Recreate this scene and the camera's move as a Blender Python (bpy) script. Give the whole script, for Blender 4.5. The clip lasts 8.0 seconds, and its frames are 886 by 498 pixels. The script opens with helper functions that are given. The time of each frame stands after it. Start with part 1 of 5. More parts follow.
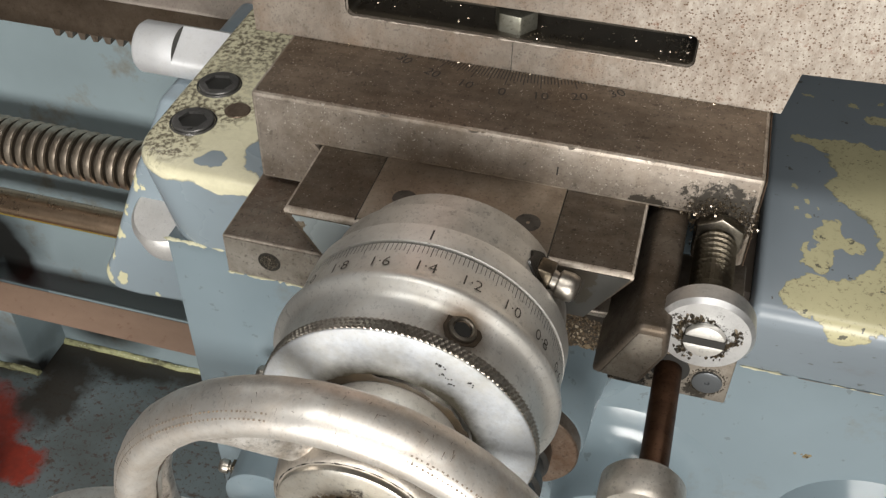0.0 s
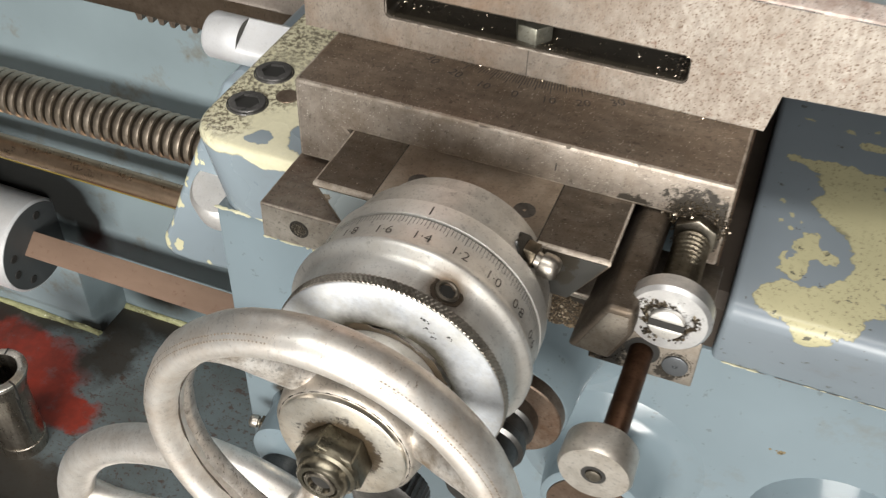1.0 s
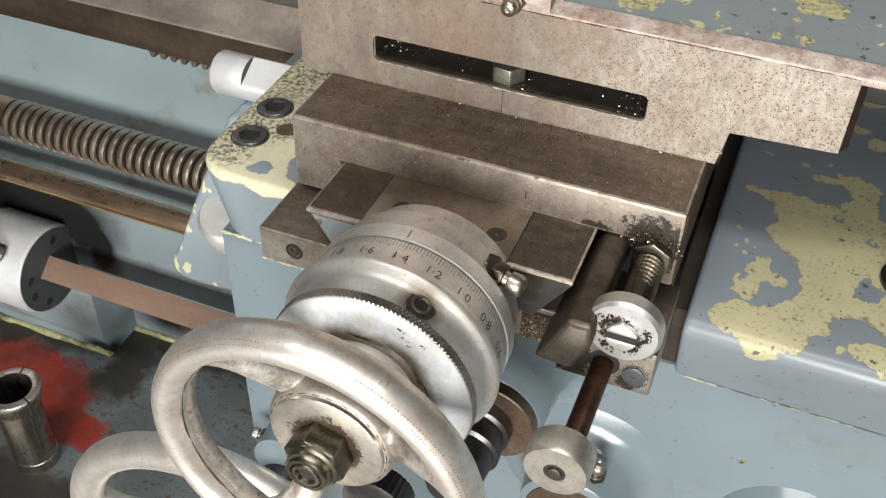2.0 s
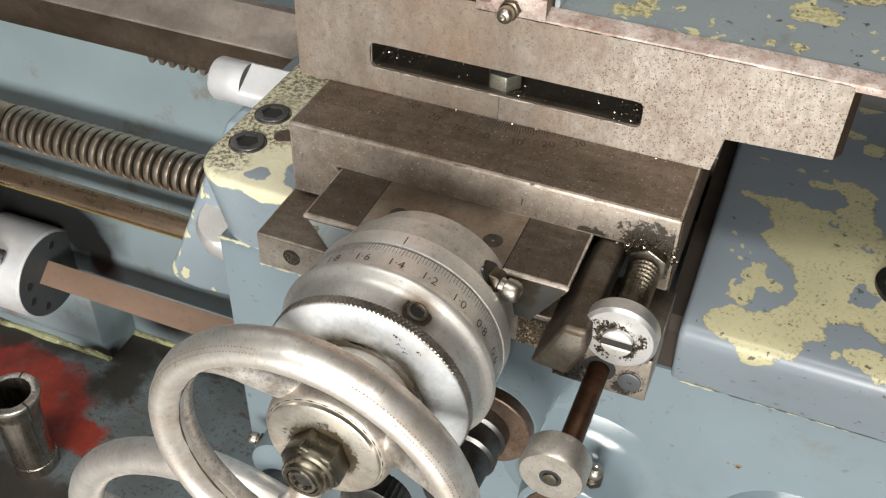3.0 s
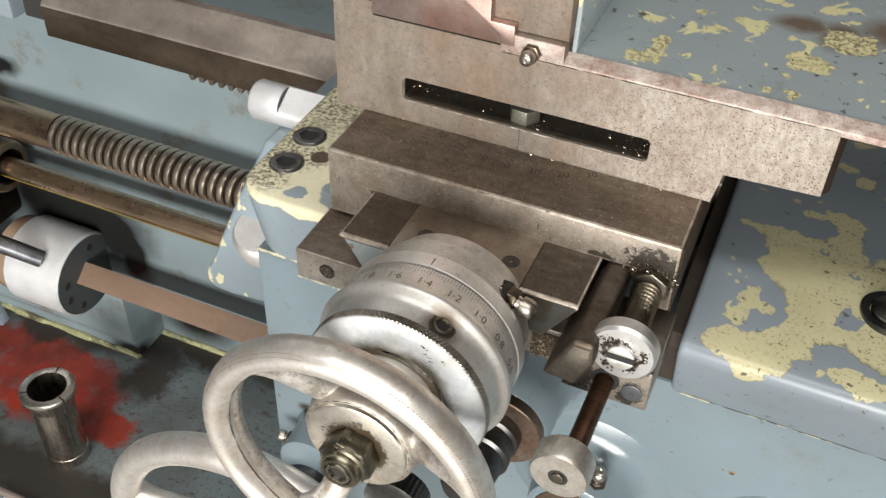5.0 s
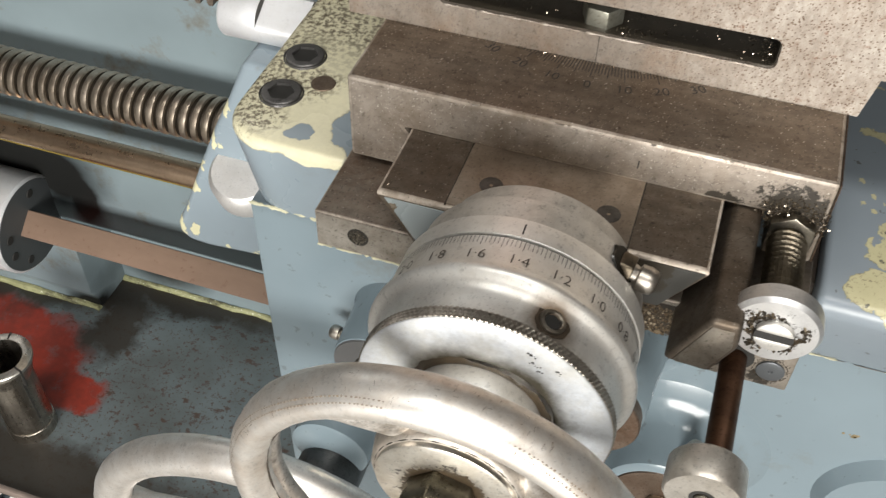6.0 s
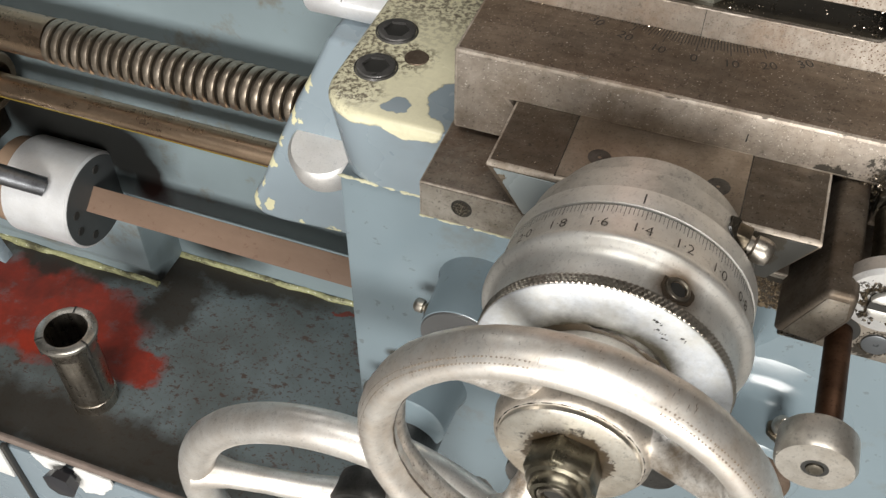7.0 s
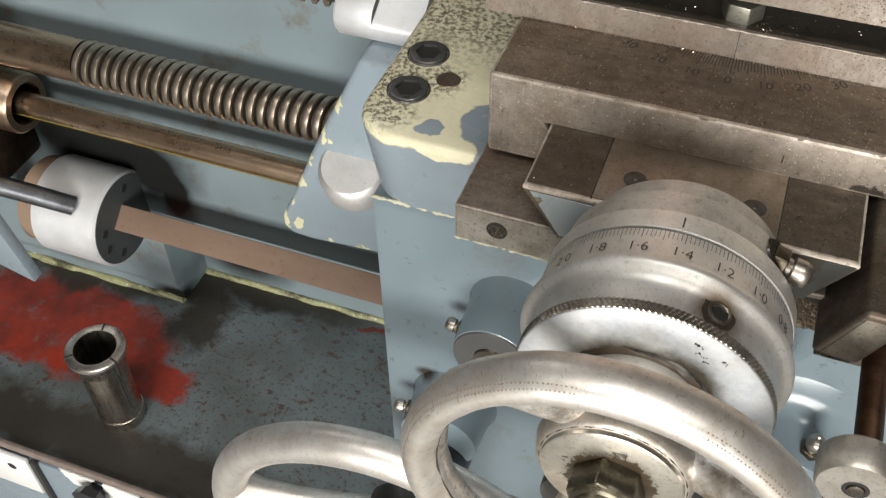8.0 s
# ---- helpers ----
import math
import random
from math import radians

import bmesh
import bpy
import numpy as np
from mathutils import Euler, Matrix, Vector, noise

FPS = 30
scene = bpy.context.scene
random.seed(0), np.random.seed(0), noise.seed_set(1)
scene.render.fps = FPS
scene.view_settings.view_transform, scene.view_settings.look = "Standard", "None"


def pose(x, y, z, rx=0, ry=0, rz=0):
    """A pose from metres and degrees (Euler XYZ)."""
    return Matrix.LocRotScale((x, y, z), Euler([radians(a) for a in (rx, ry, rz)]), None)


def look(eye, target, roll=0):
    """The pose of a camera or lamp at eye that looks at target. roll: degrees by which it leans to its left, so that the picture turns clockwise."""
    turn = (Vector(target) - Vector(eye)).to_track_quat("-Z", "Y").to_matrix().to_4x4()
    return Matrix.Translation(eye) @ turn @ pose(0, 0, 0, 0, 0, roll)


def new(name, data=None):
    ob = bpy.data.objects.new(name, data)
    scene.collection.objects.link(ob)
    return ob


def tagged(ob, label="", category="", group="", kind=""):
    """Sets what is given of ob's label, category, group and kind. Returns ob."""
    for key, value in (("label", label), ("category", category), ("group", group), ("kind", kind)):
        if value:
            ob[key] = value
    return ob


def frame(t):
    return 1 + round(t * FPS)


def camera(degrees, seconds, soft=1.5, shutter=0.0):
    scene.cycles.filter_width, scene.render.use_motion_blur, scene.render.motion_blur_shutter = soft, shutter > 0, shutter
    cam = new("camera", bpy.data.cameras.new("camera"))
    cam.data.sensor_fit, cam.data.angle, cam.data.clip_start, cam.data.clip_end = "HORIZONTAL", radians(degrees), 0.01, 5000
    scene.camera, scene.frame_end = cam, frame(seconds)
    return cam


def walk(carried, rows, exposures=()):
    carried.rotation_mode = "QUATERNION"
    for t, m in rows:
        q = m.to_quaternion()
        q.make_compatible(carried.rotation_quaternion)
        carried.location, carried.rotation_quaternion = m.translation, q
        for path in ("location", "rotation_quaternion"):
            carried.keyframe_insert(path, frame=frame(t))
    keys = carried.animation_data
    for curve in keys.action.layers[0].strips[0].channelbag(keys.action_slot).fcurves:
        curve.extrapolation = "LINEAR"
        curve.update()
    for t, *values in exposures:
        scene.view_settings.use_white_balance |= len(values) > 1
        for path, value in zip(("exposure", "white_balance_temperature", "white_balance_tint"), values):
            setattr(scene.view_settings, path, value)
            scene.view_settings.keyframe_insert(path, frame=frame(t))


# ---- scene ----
cam = camera(48.0, 8.0, soft=1.3, shutter=0.35)
PATH = [
    (0, (0.09650, -0.17853, 0.13377), (0.06550, -0.06558, 0.02476), 0.69),
    (0.5, (0.09610, -0.18162, 0.13198), (0.06238, -0.07111, 0.02130), 1.34),
    (1, (0.11849, -0.19939, 0.14887), (0.07735, -0.08897, 0.04064), 1.84),
    (1.5, (0.13150, -0.21610, 0.16180), (0.08797, -0.10409, 0.05617), 1.58),
    (3, (0.13470, -0.21600, 0.16650), (0.09070, -0.10300, 0.06212), 1.48),
    (3.5, (0.13450, -0.21780, 0.16640), (0.09023, -0.10506, 0.06186), 1.46),
    (4, (0.13900, -0.21570, 0.16630), (0.09427, -0.10326, 0.06163), 1.32),
    (4.2, (0.14300, -0.21340, 0.16670), (0.09865, -0.10156, 0.06123), 1.19),
    (5.3, (0.13257, -0.23994, 0.19382), (0.08594, -0.12734, 0.09016), 2.38),
    (5.5, (0.11168, -0.22631, 0.18020), (0.07046, -0.11653, 0.07136), 1.01),
    (6, (0.08495, -0.18372, 0.15068), (0.05130, -0.07913, 0.03437), 1.23),
    (6.5, (0.07280, -0.18400, 0.14850), (0.03675, -0.08142, 0.03112), 1.15),
    (7, (0.06760, -0.19500, 0.15030), (0.03075, -0.09335, 0.03236), 0.31),
    (7.5, (0.06360, -0.20080, 0.15270), (0.02518, -0.09908, 0.03532), -0.96),
    (8, (0.06260, -0.19620, 0.15390), (0.02284, -0.09424, 0.03718), -1.06),
]
walk(cam, [(t, look(eye, target, roll)) for t, eye, target, roll in PATH],
     [(0, -0.27), (0.5, -0.07), (1.0, 0.05), (4.2, 0.05), (5.5, 0.10), (6.5, 0.0), (8.0, -0.11)])

# ---- room light ----
world = bpy.data.worlds.new("workshop_air")
scene.world = world
world.use_nodes = True
world.node_tree.nodes["Background"].inputs[0].default_value = (0.9, 0.95, 1.0, 1)
world.node_tree.nodes["Background"].inputs[1].default_value = 0.03

U = 0.08          # metres to one drawing unit: the cross slide is 1.5 units (120 mm) wide
FLOOR = -1.02     # floor below the top of the cross slide


def ceiling_lamp(x, y, z, sx, sy, watts):
    lamp = bpy.data.lights.new("tube_light", "AREA")
    lamp.shape, lamp.size, lamp.size_y, lamp.energy = "RECTANGLE", sx, sy, watts
    lamp.color = (1.0, 0.97, 0.92)
    ob = new("tube_light", lamp)
    ob.matrix_world = pose(x, y, z)
    return ob


ceiling_lamp(0.15, -0.5, 1.36, 1.2, 0.25, 14)
ceiling_lamp(-1.2, 1.1, 1.36, 1.2, 0.25, 4)

# daylight through the wide workshop window behind the operator, level with the machine
day = bpy.data.lights.new("window_daylight", "AREA")
day.shape, day.size, day.size_y, day.energy, day.color = "RECTANGLE", 1.7, 1.3, 188, (1.0, 0.97, 0.92)
new("window_daylight", day).matrix_world = look((0.50, -3.16, 0.48), (0.1, 0, -0.05))

# ---- materials ----


def nodes_of(name):
    m = bpy.data.materials.new(name)
    m.use_nodes = True
    t = m.node_tree
    b = t.nodes["Principled BSDF"]
    return m, t, b


class Net:
    """Short hand for shader nodes."""

    def __init__(self, name):
        self.m, self.t, self.b = nodes_of(name)
        co = self.t.nodes.new("ShaderNodeTexCoord")
        self.co = co.outputs["Object"]

    def n(self, kind, **ins):
        nd = self.t.nodes.new(kind)
        for k, v in ins.items():
            self.put(nd.inputs[k.replace("_", " ")], v)
        return nd

    def put(self, sock, v):
        if isinstance(v, bpy.types.NodeSocket):
            self.t.links.new(v, sock)
        else:
            sock.default_value = v

    def noise(self, scale, detail=4, rough=0.55, co=None, distort=0.0):
        nd = self.n("ShaderNodeTexNoise", Scale=scale, Detail=detail, Roughness=rough, Distortion=distort)
        self.t.links.new(co or self.co, nd.inputs["Vector"])
        return nd.outputs["Fac"]

    def voronoi(self, scale, co=None):
        nd = self.n("ShaderNodeTexVoronoi", Scale=scale)
        self.t.links.new(co or self.co, nd.inputs["Vector"])
        return nd.outputs["Distance"]

    def ramp(self, v, *stops):
        nd = self.t.nodes.new("ShaderNodeValToRGB")
        while len(nd.color_ramp.elements) < len(stops):
            nd.color_ramp.elements.new(0.5)
        for e, (p, c) in zip(nd.color_ramp.elements, stops):
            e.position = p
            e.color = (c, c, c, 1) if isinstance(c, (int, float)) else (*c, 1)
        self.put(nd.inputs[0], v)
        return nd.outputs[0]

    def mix(self, f, a, b):
        nd = self.t.nodes.new("ShaderNodeMix")
        nd.data_type = "RGBA"
        self.put(nd.inputs[0], f)
        self.put(nd.inputs[6], a if isinstance(a, bpy.types.NodeSocket) else (*a, 1))
        self.put(nd.inputs[7], b if isinstance(b, bpy.types.NodeSocket) else (*b, 1))
        return nd.outputs[2]

    def math(self, op, a, b=0.0):
        nd = self.t.nodes.new("ShaderNodeMath")
        nd.operation = op
        self.put(nd.inputs[0], a)
        self.put(nd.inputs[1], b)
        return nd.outputs[0]

    def stretch(self, sx, sy, sz):
        nd = self.t.nodes.new("ShaderNodeMapping")
        nd.inputs["Scale"].default_value = (sx, sy, sz)
        self.t.links.new(self.co, nd.inputs[0])
        return nd.outputs[0]

    def bump(self, h, strength=0.2, dist=0.0004):
        nd = self.n("ShaderNodeBump", Strength=strength, Distance=dist, Height=h)
        self.t.links.new(nd.outputs[0], self.b.inputs["Normal"])

    def blobs(self, spots, wobble=0.012, scale=60):
        """A mask of ragged patches: spots are (centre, radii) in drawing units, in the object's own space."""
        nz = self.n("ShaderNodeTexNoise", Scale=scale, Detail=5.0, Roughness=0.6)
        self.t.links.new(self.co, nz.inputs["Vector"])
        sub = self.t.nodes.new("ShaderNodeVectorMath")
        sub.operation = "MULTIPLY_ADD"
        self.t.links.new(nz.outputs["Color"], sub.inputs[0])
        sub.inputs[1].default_value = (wobble,) * 3
        self.t.links.new(self.co, sub.inputs[2])
        total = None
        for c, r in spots:
            mp = self.t.nodes.new("ShaderNodeMapping")
            mp.vector_type = "TEXTURE"
            mp.inputs["Location"].default_value = [v * U + wobble * 0.5 for v in c]
            mp.inputs["Scale"].default_value = [v * U for v in r]
            place = sub.outputs[0]
            if total is not None:
                step = self.t.nodes.new("ShaderNodeVectorMath")
                step.operation = "MULTIPLY_ADD"
                self.t.links.new(total, step.inputs[0])
                step.inputs[1].default_value = (1e-9,) * 3
                self.t.links.new(place, step.inputs[2])
                place = step.outputs[0]
            self.t.links.new(place, mp.inputs[0])
            ln = self.t.nodes.new("ShaderNodeVectorMath")
            ln.operation = "LENGTH"
            self.t.links.new(mp.outputs[0], ln.inputs[0])
            total = ln.outputs["Value"] if total is None else self.math("MINIMUM", total, ln.outputs["Value"])
        return total

    def finish(self, color, rough, metal=0.0, spec=0.5):
        self.put(self.b.inputs["Base Color"], color if isinstance(color, bpy.types.NodeSocket) else (*color, 1))
        self.put(self.b.inputs["Roughness"], rough)
        self.put(self.b.inputs["Metallic"], metal)
        self.put(self.b.inputs["Specular IOR Level"], spec)
        return self.m


def metal(name, light, dark, rough=0.35, grain=(1, 1, 1), scale=90, stain=None, amount=0.4, bump=0.1, grime=(), home=(0, 0, 0), lit_pits=(), spots=0.35, ring=None, mottle=0.35, glints=0.0, met=1.0, blot=45):
    k = Net(name)
    g = k.noise(scale, 6, 0.65, k.stretch(*grain))
    c = k.mix(k.ramp(g, (0.3, 0.0), (0.7, 1.0)), dark, light)
    mott = k.noise(170, 6, 0.7)
    c = k.mix(k.math("MULTIPLY", k.ramp(mott, (0.45, 0.0), (0.62, 1.0)), mottle), c, tuple(v * 0.55 for v in dark))
    if stain:
        c = k.mix(k.math("MULTIPLY", k.ramp(k.noise(blot, 6, 0.75), (0.42, 0.0), (0.68, 1.0)), amount), c, stain)
    if spots:
        c = k.mix(k.math("MULTIPLY", k.ramp(k.noise(520, 4, 0.7), (0.60, 0.0), (0.66, 1.0)), spots), c, tuple(v * 0.25 for v in dark))
    if spots:
        c = k.mix(k.math("MULTIPLY", k.ramp(k.noise(1500, 3, 0.6), (0.60, 0.0), (0.67, 1.0)), spots * 1.2), c, tuple(v * 0.3 for v in dark))
    if glints:
        c = k.mix(k.math("MULTIPLY", k.ramp(k.noise(1900, 2, 0.5), (0.68, 0.0), (0.72, 1.0)), glints), c, (0.85, 0.8, 0.72))
    local = lambda sp: [(tuple(a - b for a, b in zip(ce, home)), r) for ce, r in sp]
    mask = None
    if lit_pits:
        p = k.voronoi(1350)
        where = k.ramp(k.blobs(local(lit_pits), 0.03, 40), (0.5, 1.0), (1.3, 0.2))
        mask = k.math("MULTIPLY", k.ramp(k.math("ADD", p, k.math("ADD", k.math("MULTIPLY", k.noise(1300, 3), 0.7), k.math("MULTIPLY", k.noise(160, 4, 0.7), 0.6))), (0.84, 1.0), (0.96, 0.0)), where)
        streak = k.noise(620, 6, 0.8, k.stretch(1, 1, 0.5))
        # lighter colour over the pitted area paints in a lit spot
        c = k.mix(k.math("MULTIPLY", where, k.ramp(streak, (0.36, 0.35), (0.62, 0.95))), c, (0.53, 0.485, 0.43))
        c = k.mix(k.math("MULTIPLY", k.ramp(k.noise(34, 6, 0.75), (0.46, 0.0), (0.70, 0.45)), 1.0), c, (0.20, 0.14, 0.095))
        c = k.mix(k.math("MULTIPLY", k.ramp(k.noise(240, 5, 0.75), (0.60, 0.0), (0.68, 0.7)), where), c, (0.22, 0.10, 0.06))
        c = k.mix(k.math("MULTIPLY", mask, 0.85), c, (0.13, 0.075, 0.045))
    r = k.math("ADD", k.math("MULTIPLY", g, 0.2), k.math("ADD", k.math("MULTIPLY", mott, 0.25), rough - 0.2))
    if ring:
        ce, r0, r1, col = ring
        d = k.blobs(local([(ce, (r1, r1, r1))]), 0.004, 120)
        f = k.ramp(k.math("ADD", d, k.math("MULTIPLY", k.noise(90, 5, 0.7), 0.35)), (r0 / r1 + 0.1, 1.0), (1.12, 0.0))
        c = k.mix(k.math("MULTIPLY", f, 0.9), c, col)
    if grime:
        d = k.blobs(local(grime), 0.012, 120)
        gm = k.ramp(k.math("ADD", d, k.math("MULTIPLY", k.math("SUBTRACT", k.noise(420, 6, 0.8), 0.5), 3.2)), (0.8, 1.0), (1.0, 0.0))
        c = k.mix(gm, c, (0.022, 0.017, 0.011))
    fine = k.noise(700, 4, 0.65)
    k.bump(k.math("SUBTRACT", fine, mask) if mask else fine, bump, 0.0002)
    return k.finish(c, r, k.math("MULTIPLY", k.math("SUBTRACT", 1.0, gm), met) if grime else met)


STEEL = metal("oily_ground_steel", (0.255, 0.22, 0.185), (0.16, 0.135, 0.11), 0.52, (1, 5, 1), 60, (0.115, 0.066, 0.040), 0.75, 0.25, spots=0.5, glints=0.3, met=0.88)
BRIGHT = metal("satin_chromed_steel", (0.82, 0.81, 0.78), (0.73, 0.72, 0.69), 0.48, (1, 1, 1), 50, (0.55, 0.48, 0.39), 0.35, 0.08, spots=0.25, mottle=0.2, met=0.85)
DOVETAIL = metal("dark_oily_dovetail_steel", (0.180, 0.152, 0.125), (0.105, 0.087, 0.069), 0.50, (1, 4, 1), 60, (0.075, 0.050, 0.030), 0.7, 0.2, spots=0.5, glints=0.2, met=0.88)
WORN = metal("bright_worn_edge", (0.66, 0.60, 0.53), (0.34, 0.295, 0.25), 0.60, (1, 1, 1), 160, (0.20, 0.15, 0.105), 0.8, 0.3, spots=0.5)
POLISHED = metal("hand_polished_aluminium", (0.92, 0.90, 0.87), (0.83, 0.80, 0.76), 0.42, (1, 1, 1), 40, (0.50, 0.41, 0.32), 0.45, 0.12, spots=0.25, mottle=0.2, met=0.88)
CAST = metal("rough_cast_aluminium", (0.80, 0.76, 0.70), (0.55, 0.50, 0.44), 0.5, (1, 1, 1), 90, (0.20, 0.15, 0.10), 0.75, 0.9, spots=0.4)
ALU = metal("turned_aluminium", (0.82, 0.83, 0.85), (0.76, 0.77, 0.79), 0.55, (1, 1, 1), 80, (0.72, 0.70, 0.66), 0.3, spots=0.08, mottle=0.08, met=0.75)
SPOKE = metal("dirty_polished_aluminium", (0.92, 0.90, 0.87), (0.78, 0.74, 0.69), 0.40, (1, 1, 1), 60, (0.24, 0.17, 0.10), 0.9, 0.35, spots=0.5, met=0.8, blot=85)
RODSTEEL = metal("glossy_oiled_rod", (0.66, 0.50, 0.36), (0.50, 0.36, 0.25), 0.28, (0.3, 1, 1), 45, (0.20, 0.12, 0.07), 0.3, 0.04, spots=0.15, mottle=0.15)
SLEEVE = metal("dull_oiled_sleeve", (0.46, 0.36, 0.265), (0.30, 0.22, 0.155), 0.34, (1, 1, 1), 50, (0.12, 0.08, 0.05), 0.6, 0.06)
RUSTY = metal("rust_brown_shaft", (0.20, 0.11, 0.07), (0.10, 0.055, 0.035), 0.45, (1, 3, 1), 60, (0.05, 0.03, 0.02), 0.5)
BLACKENED = metal("oil_black_steel", (0.15, 0.148, 0.145), (0.08, 0.078, 0.075), 0.36, (1, 1, 1), 90)
NUTSTEEL = metal("greasy_hex_steel", (0.42, 0.395, 0.34), (0.20, 0.18, 0.145), 0.28, (1, 1, 1), 80, (0.09, 0.07, 0.045), 0.6)


def paint(name, base=(0.222, 0.272, 0.308), patches=(), islands=(), oil=(), blob_colour=(0.028, 0.022, 0.015), home=(0, 0, 0), under=(0.60, 0.56, 0.32), dirt=0.25, specks=0.0, edge_noise=60, wobble=0.012, chips=0.0, rough=0.28, fleck=430, pocks=0.0, speck_at=(), spec=0.5):
    k = Net(name)
    c = k.mix(k.ramp(k.noise(14, 4), (0.35, 0.0), (0.7, 1.0)), base, tuple(v * 0.86 for v in base))
    c = k.mix(k.math("MULTIPLY", k.ramp(k.noise(30, 7, 0.7), (0.58, 0.0), (0.72, 1.0)), dirt), c, (0.13, 0.11, 0.08))
    # soft dark blobs; those on the bed hold painted shadow besides oil
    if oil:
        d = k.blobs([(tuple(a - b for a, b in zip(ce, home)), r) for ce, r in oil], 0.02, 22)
        c = k.mix(k.math("MULTIPLY", k.ramp(d, (0.45, 1.0), (1.4, 0.0)), 0.97), c, blob_colour)
    h = None
    if patches:
        local = lambda spots: [(tuple(a - b for a, b in zip(ce, home)), r) for ce, r in spots]
        d = k.blobs(local(patches), wobble, edge_noise)
        if islands:
            d = k.math("MAXIMUM", d, k.math("SUBTRACT", 2.0, k.blobs(local(islands), wobble * 1.1, edge_noise * 1.6)))
        f = k.ramp(d, (0.985, 1.0), (1.0, 0.0))
        rim = k.ramp(d, (0.93, 0.0), (0.985, 1.0), (1.02, 1.0), (1.05, 0.0))
        u = k.mix(k.ramp(k.noise(50, 6, 0.7), (0.4, 0.0), (0.75, 1.0)), under, tuple(v * 0.86 for v in under))
        if specks:
            u = k.mix(k.math("MULTIPLY", k.math("MULTIPLY", k.ramp(k.noise(fleck, 5, 0.75), (0.465 if fleck < 600 else 0.57, 0.0), (0.56 if fleck < 600 else 0.61, 1.0)), k.ramp(k.blobs(local(speck_at), 0.02, 45), (0.55, 1.0), (1.15, 0.06)) if speck_at else k.ramp(k.noise(28, 3), (0.36, 0.0), (0.52, 1.0))), specks), u, (0.10, 0.08, 0.055))
        c = k.mix(f, c, u)
        c = k.mix(k.math("MULTIPLY", rim, 0.5), c, (0.1, 0.1, 0.07))
        h = k.math("SUBTRACT", 1.0, f)
    if chips:
        v = k.ramp(k.noise(75, 6, 0.62, None, 0.6), (0.66 - chips, 0.0), (0.67 - chips, 1.0))
        c = k.mix(v, c, under)
    if pocks:
        c = k.mix(k.math("MULTIPLY", k.ramp(k.noise(230, 4, 0.6), (0.665, 0.0), (0.68, 1.0)), pocks), c, (0.07, 0.07, 0.06))
    fine = k.noise(160, 3)
    wavy = k.math("ADD", k.math("MULTIPLY", fine, 0.12), k.math("MULTIPLY", k.noise(38, 3), 1.2))
    k.bump(k.math("ADD", wavy, h) if h else k.math("ADD", fine, k.math("MULTIPLY", k.noise(45, 2), 1.5)), 0.35 if h else 0.07, 0.0005)
    return k.finish(c, k.math("ADD", k.math("MULTIPLY", k.noise(25, 4), 0.2), rough - 0.1), 0.0, spec)


PAINT = paint("grey_blue_gloss_paint")


def plain(name, color, rough=0.5, metal_=0.0, vary=0.15, scale=60):
    k = Net(name)
    c = k.mix(k.noise(scale, 5), color, tuple(v * (1 - vary * 2) for v in color))
    k.bump(k.noise(scale * 4, 4), 0.1, 0.0003)
    return k.finish(c, rough, metal_)


INK = plain("black_fill", (0.022, 0.021, 0.019), 0.6)
FILL = plain("worn_engraving_fill", (0.10, 0.085, 0.070), 0.6, 0, 0.4, 260)
GREASE = plain("black_oil_grime", (0.022, 0.019, 0.014), 0.25, 0.0, 0.3, 120)
WALLPAINT = plain("workshop_wall_paint", (0.12, 0.116, 0.112), 0.8, 0, 0.06, 3)
CONCRETE = plain("worn_concrete", (0.34, 0.33, 0.31), 0.8, 0, 0.12, 8)
# near-black that stands in for the shade inside gaps
DARK = plain("recess_shade", (0.025, 0.024, 0.022), 0.6)

# ---- mesh helpers ----
HOME = {}


def thing(name, at, label="", category="", group="", kind=""):
    ob = tagged(new(name), label, category, group, kind)
    ob.empty_display_size = 0.01
    ob.location = Vector(at) * U
    HOME[ob] = Vector(at)
    return ob


def mesh_of(name, bm, material, home, smooth, edge=None):
    """edge: a second material and the width of the narrow rounded faces that it covers."""
    bmesh.ops.remove_doubles(bm, verts=bm.verts, dist=1e-6)
    bmesh.ops.recalc_face_normals(bm, faces=bm.faces)
    for v in bm.verts:
        v.co = (v.co - home) * U
    if edge:
        for f in bm.faces:
            if f.calc_area() / max(e.calc_length() for e in f.edges) < edge[1] * U:
                f.material_index = 1
    me = bpy.data.meshes.new(name)
    bm.to_mesh(me)
    bm.free()
    me.polygons.foreach_set("use_smooth", [smooth > 0] * len(me.polygons))
    if smooth:
        me.set_sharp_from_angle(angle=radians(smooth))
    me.materials.append(material)
    if edge:
        me.materials.append(edge[0])
    return me


def part(name, bm, material, parent, label="", smooth=40, edge=None):
    """One mesh under a thing or a part; bm is in drawing units of the whole place."""
    home = HOME[parent]
    ob = tagged(new(name, mesh_of(name, bm, material, home, smooth, edge)), label)
    ob.parent = parent
    HOME[ob] = home
    return ob


def solid(name, bm, material, label, category="", kind="", group="", smooth=40):
    """A thing that is one mesh."""
    xs = [v.co for v in bm.verts]
    home = Vector(((min(v.x for v in xs) + max(v.x for v in xs)) / 2, (min(v.y for v in xs) + max(v.y for v in xs)) / 2, min(v.z for v in xs)))
    ob = tagged(new(name, mesh_of(name, bm, material, home, smooth)), label, category, group, kind)
    ob.location = home * U
    HOME[ob] = home
    return ob


def axes3(axis, a, p, q):
    return Vector({"x": (a, p, q), "y": (p, a, q), "z": (p, q, a)}[axis])


